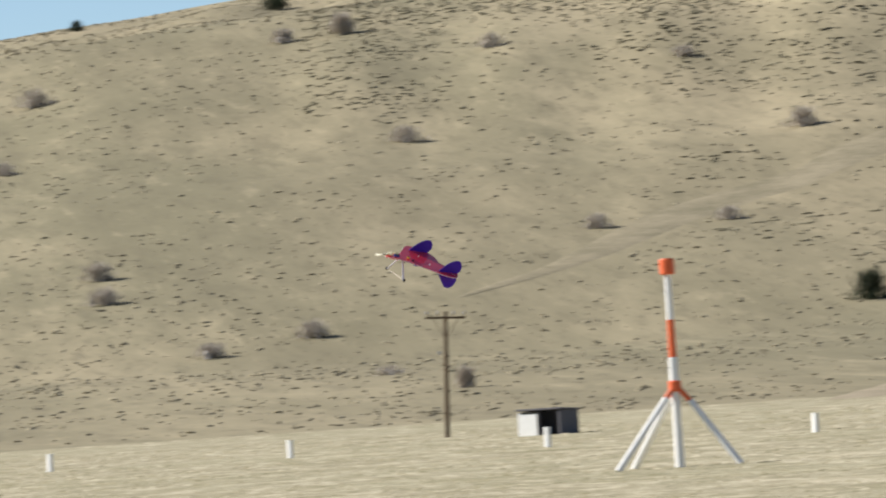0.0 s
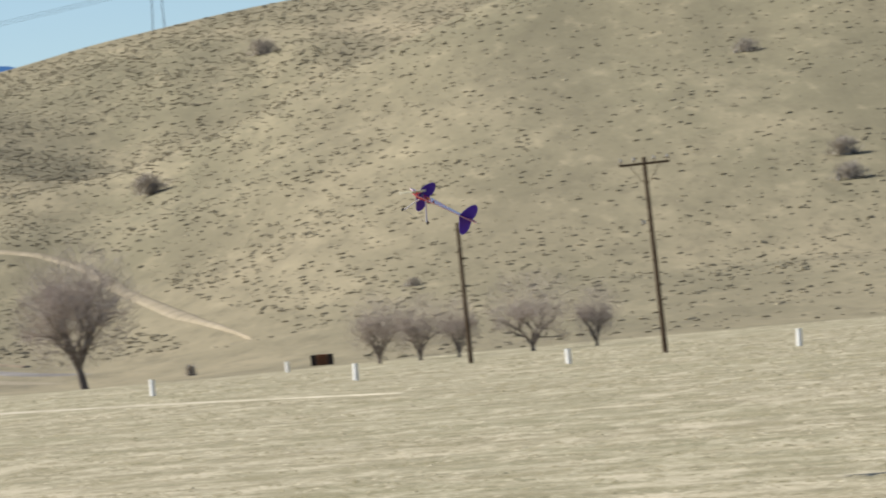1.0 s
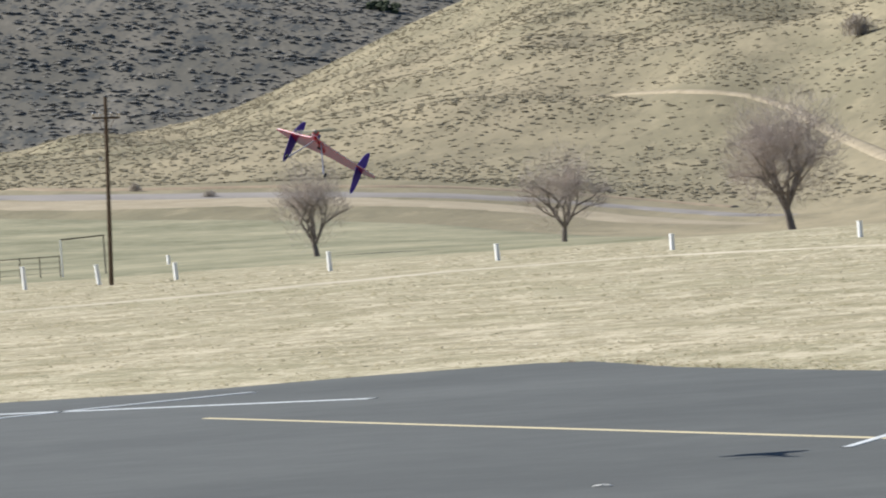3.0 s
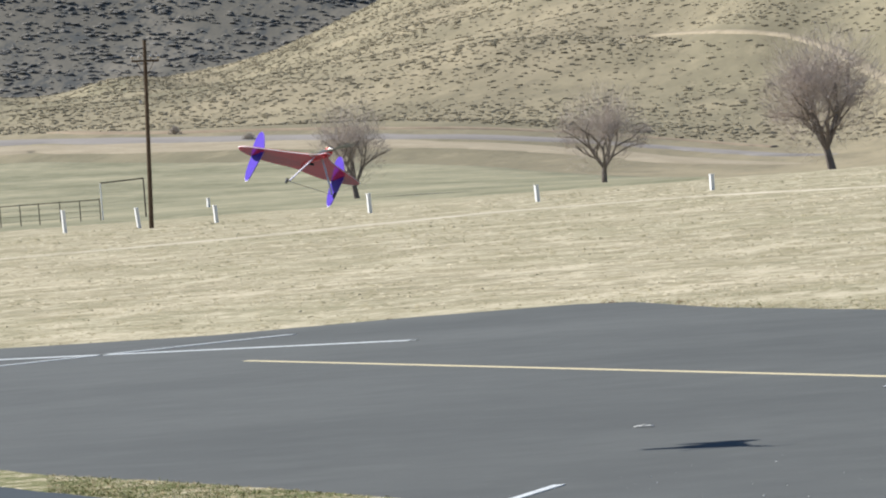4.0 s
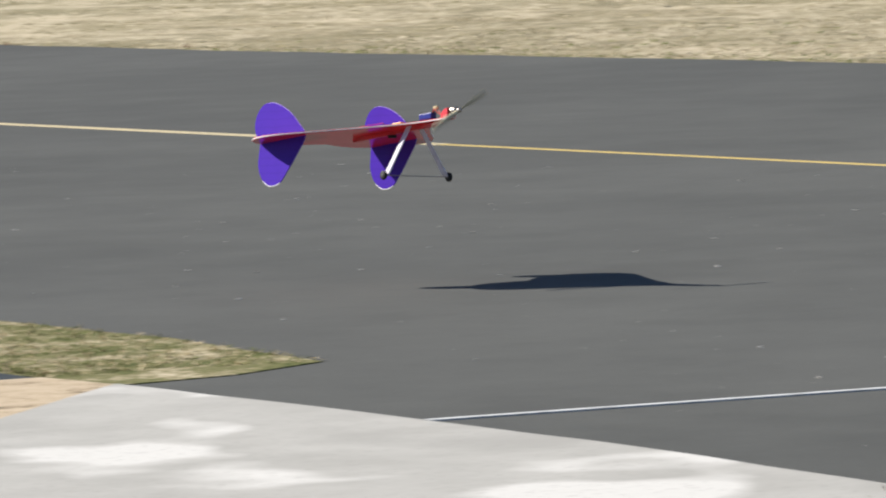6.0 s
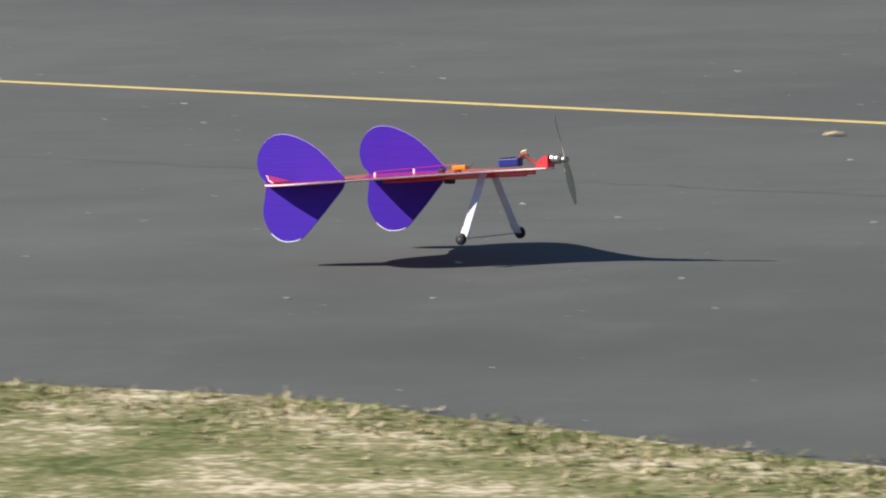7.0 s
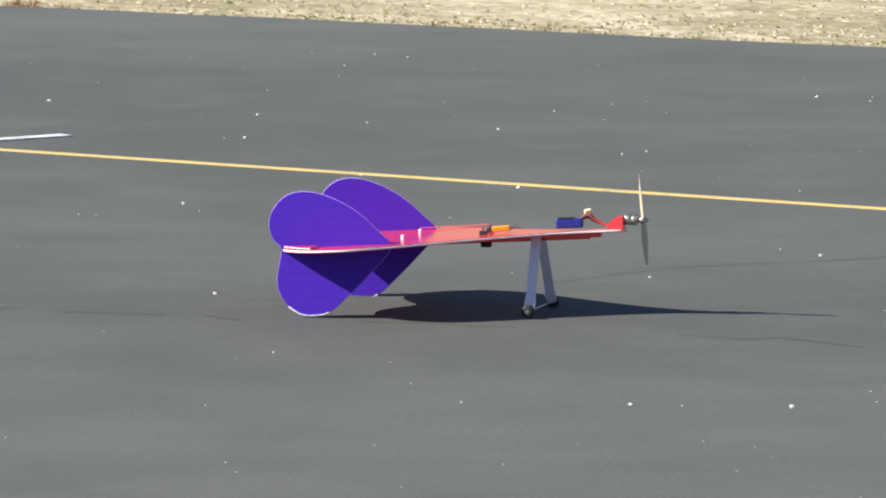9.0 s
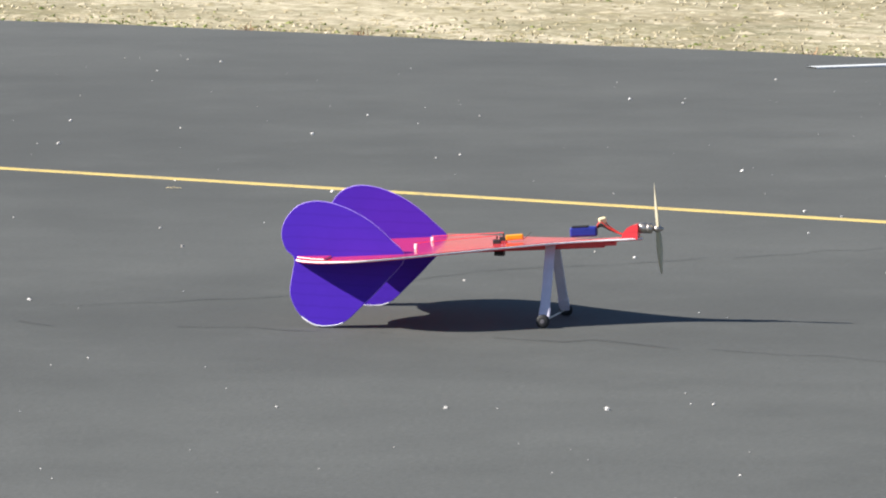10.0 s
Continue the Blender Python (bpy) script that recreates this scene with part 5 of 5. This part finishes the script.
    bmesh.ops.recalc_face_normals(bm, faces=bm.faces)
    part("blades", bm, PROP, prop, "tan two-blade propeller", True)
    bm = bmesh.new()
    lathe(bm, ((-0.010, 0.009), (-0.006, 0.011), (0.006, 0.011), (0.008, 0.007), (0.014, 0.006), (0.018, 0.002)), "x", (0, 0, 0), 14)
    part("spinner", bm, STEEL, prop, "", True)
    return plane, prop, elevons


PLANE, PROPELLER, ELEVONS = aeroplane()


def motions():
    # seconds, place, heading, nose up, left wing down
    flight = [
        (0, -36.366, 72.593, 3.865, 249.310, 2.610, 29.120),
        (0.2, -37.683, 70.382, 3.761, 256.330, 3.620, 31.170),
        (0.5, -39.232, 67.255, 3.696, 269.010, 5.695, 33.480),
        (0.7, -40.039, 65.233, 3.660, 272.410, 6.655, 33.450),
        (1, -40.800, 62.371, 3.590, 276.410, 5.680, 29.840),
        (1.2, -40.396, 59.678, 3.442, 285.900, 1.910, 27.690),
        (1.5, -39.479, 55.944, 3.187, 296.260, -4.000, 14.300),
        (1.7, -38.774, 53.641, 3.066, 297.230, 1.170, 7.710),
        (2, -37.902, 50.601, 3.011, 297.440, 2.970, -2.460),
        (2.5, -36.891, 45.981, 2.908, 296.450, 5.150, 7.620),
        (3, -35.911, 41.866, 2.903, 301.770, 6.240, 29.840),
        (4.3, -27.820, 32.861, 2.043, 332.100, -0.870, 10.780),
        (4.5, -26.068, 31.716, 1.886, 334.660, -1.433, 2.100),
        (5, -21.986, 29.347, 1.404, 332.270, -2.374, 0.710),
        (5.5, -17.895, 27.216, 0.901, 332.550, 1.324, 8.040),
        (5.8, -15.282, 25.951, 0.814, 334.380, 3.125, 7.990),
        (6, -13.553, 25.074, 0.794, 335.680, 2.713, 5.560),
        (6.2, -11.826, 24.057, 0.740, 335.550, 0.310, 2.120),
        (7.3, -4.795, 21.049, 0.314, 342.310, -1.800, 1.870),
        (7.5, -3.990, 20.794, 0.307, 341.970, -2.160, 1.720),
        (8, -2.373, 20.194, 0.307, 341.930, -1.990, 1.150),
        (8.5, -1.236, 19.772, 0.311, 342.730, -1.920, 1.330),
        (9, -0.440, 19.584, 0.311, 348.860, -1.220, 1.150),
        (9.5, 0.029, 19.436, 0.316, 347.280, -1.050, 0.800),
        (10, 0.178, 19.452, 0.312, 347.840, -1.430, 0.570),

    ]
    rows = []
    for t, x, y, z, yaw, pitch, roll in flight:
        k = float(np.interp(t, (0.5, 1.7, 2.0, 2.5, 3.0, 4.3, 5.0, 5.5, 6.0, 7.3), (1.0, 0.96, 0.955, 0.96, 0.968, 1.0, 1.0, 1.0, 1.0, 1.0)))
        p = EYE + (Vector((x, y, z)) - EYE) * k
        rows.append((t, pose(p.x, p.y, p.z, -roll, -pitch, yaw)))
    walk(PLANE, rows)
    # the elevons turn up after the touchdown and settle again
    for e in ELEVONS:
        walk(e, [(t, pose(HINGE[0], 0, HINGE[1], 0, up, 0)) for t, up in ((0.0, 1.0), (6.4, 1.0), (7.2, 16.0), (8.3, 16.0), (8.8, 1.0), (10.0, 1.0))])
    # the propeller turns until the landing, then runs out to rest
    FLYING, REST = 30.0, 123.0
    rates = [84.0 * (1 - step(i / FPS, 6.35, 7.05)) for i in range(301)]
    slow = [i for i in range(301) if 6.35 < i / FPS < 7.05]
    left = (REST - FLYING - sum(rates)) % 180
    left = left - 180 if left > 90 else left
    turn = FLYING
    spin = []
    for i in range(301):
        if i < 220 or i % 15 == 0:
            spin.append((i / FPS, turn))
        turn += rates[i] + (left / len(slow) if i in slow else 0.0)
    walk(PROPELLER, [(t, pose(0.493, 0, -0.004, a)) for t, a in spin])


motions()
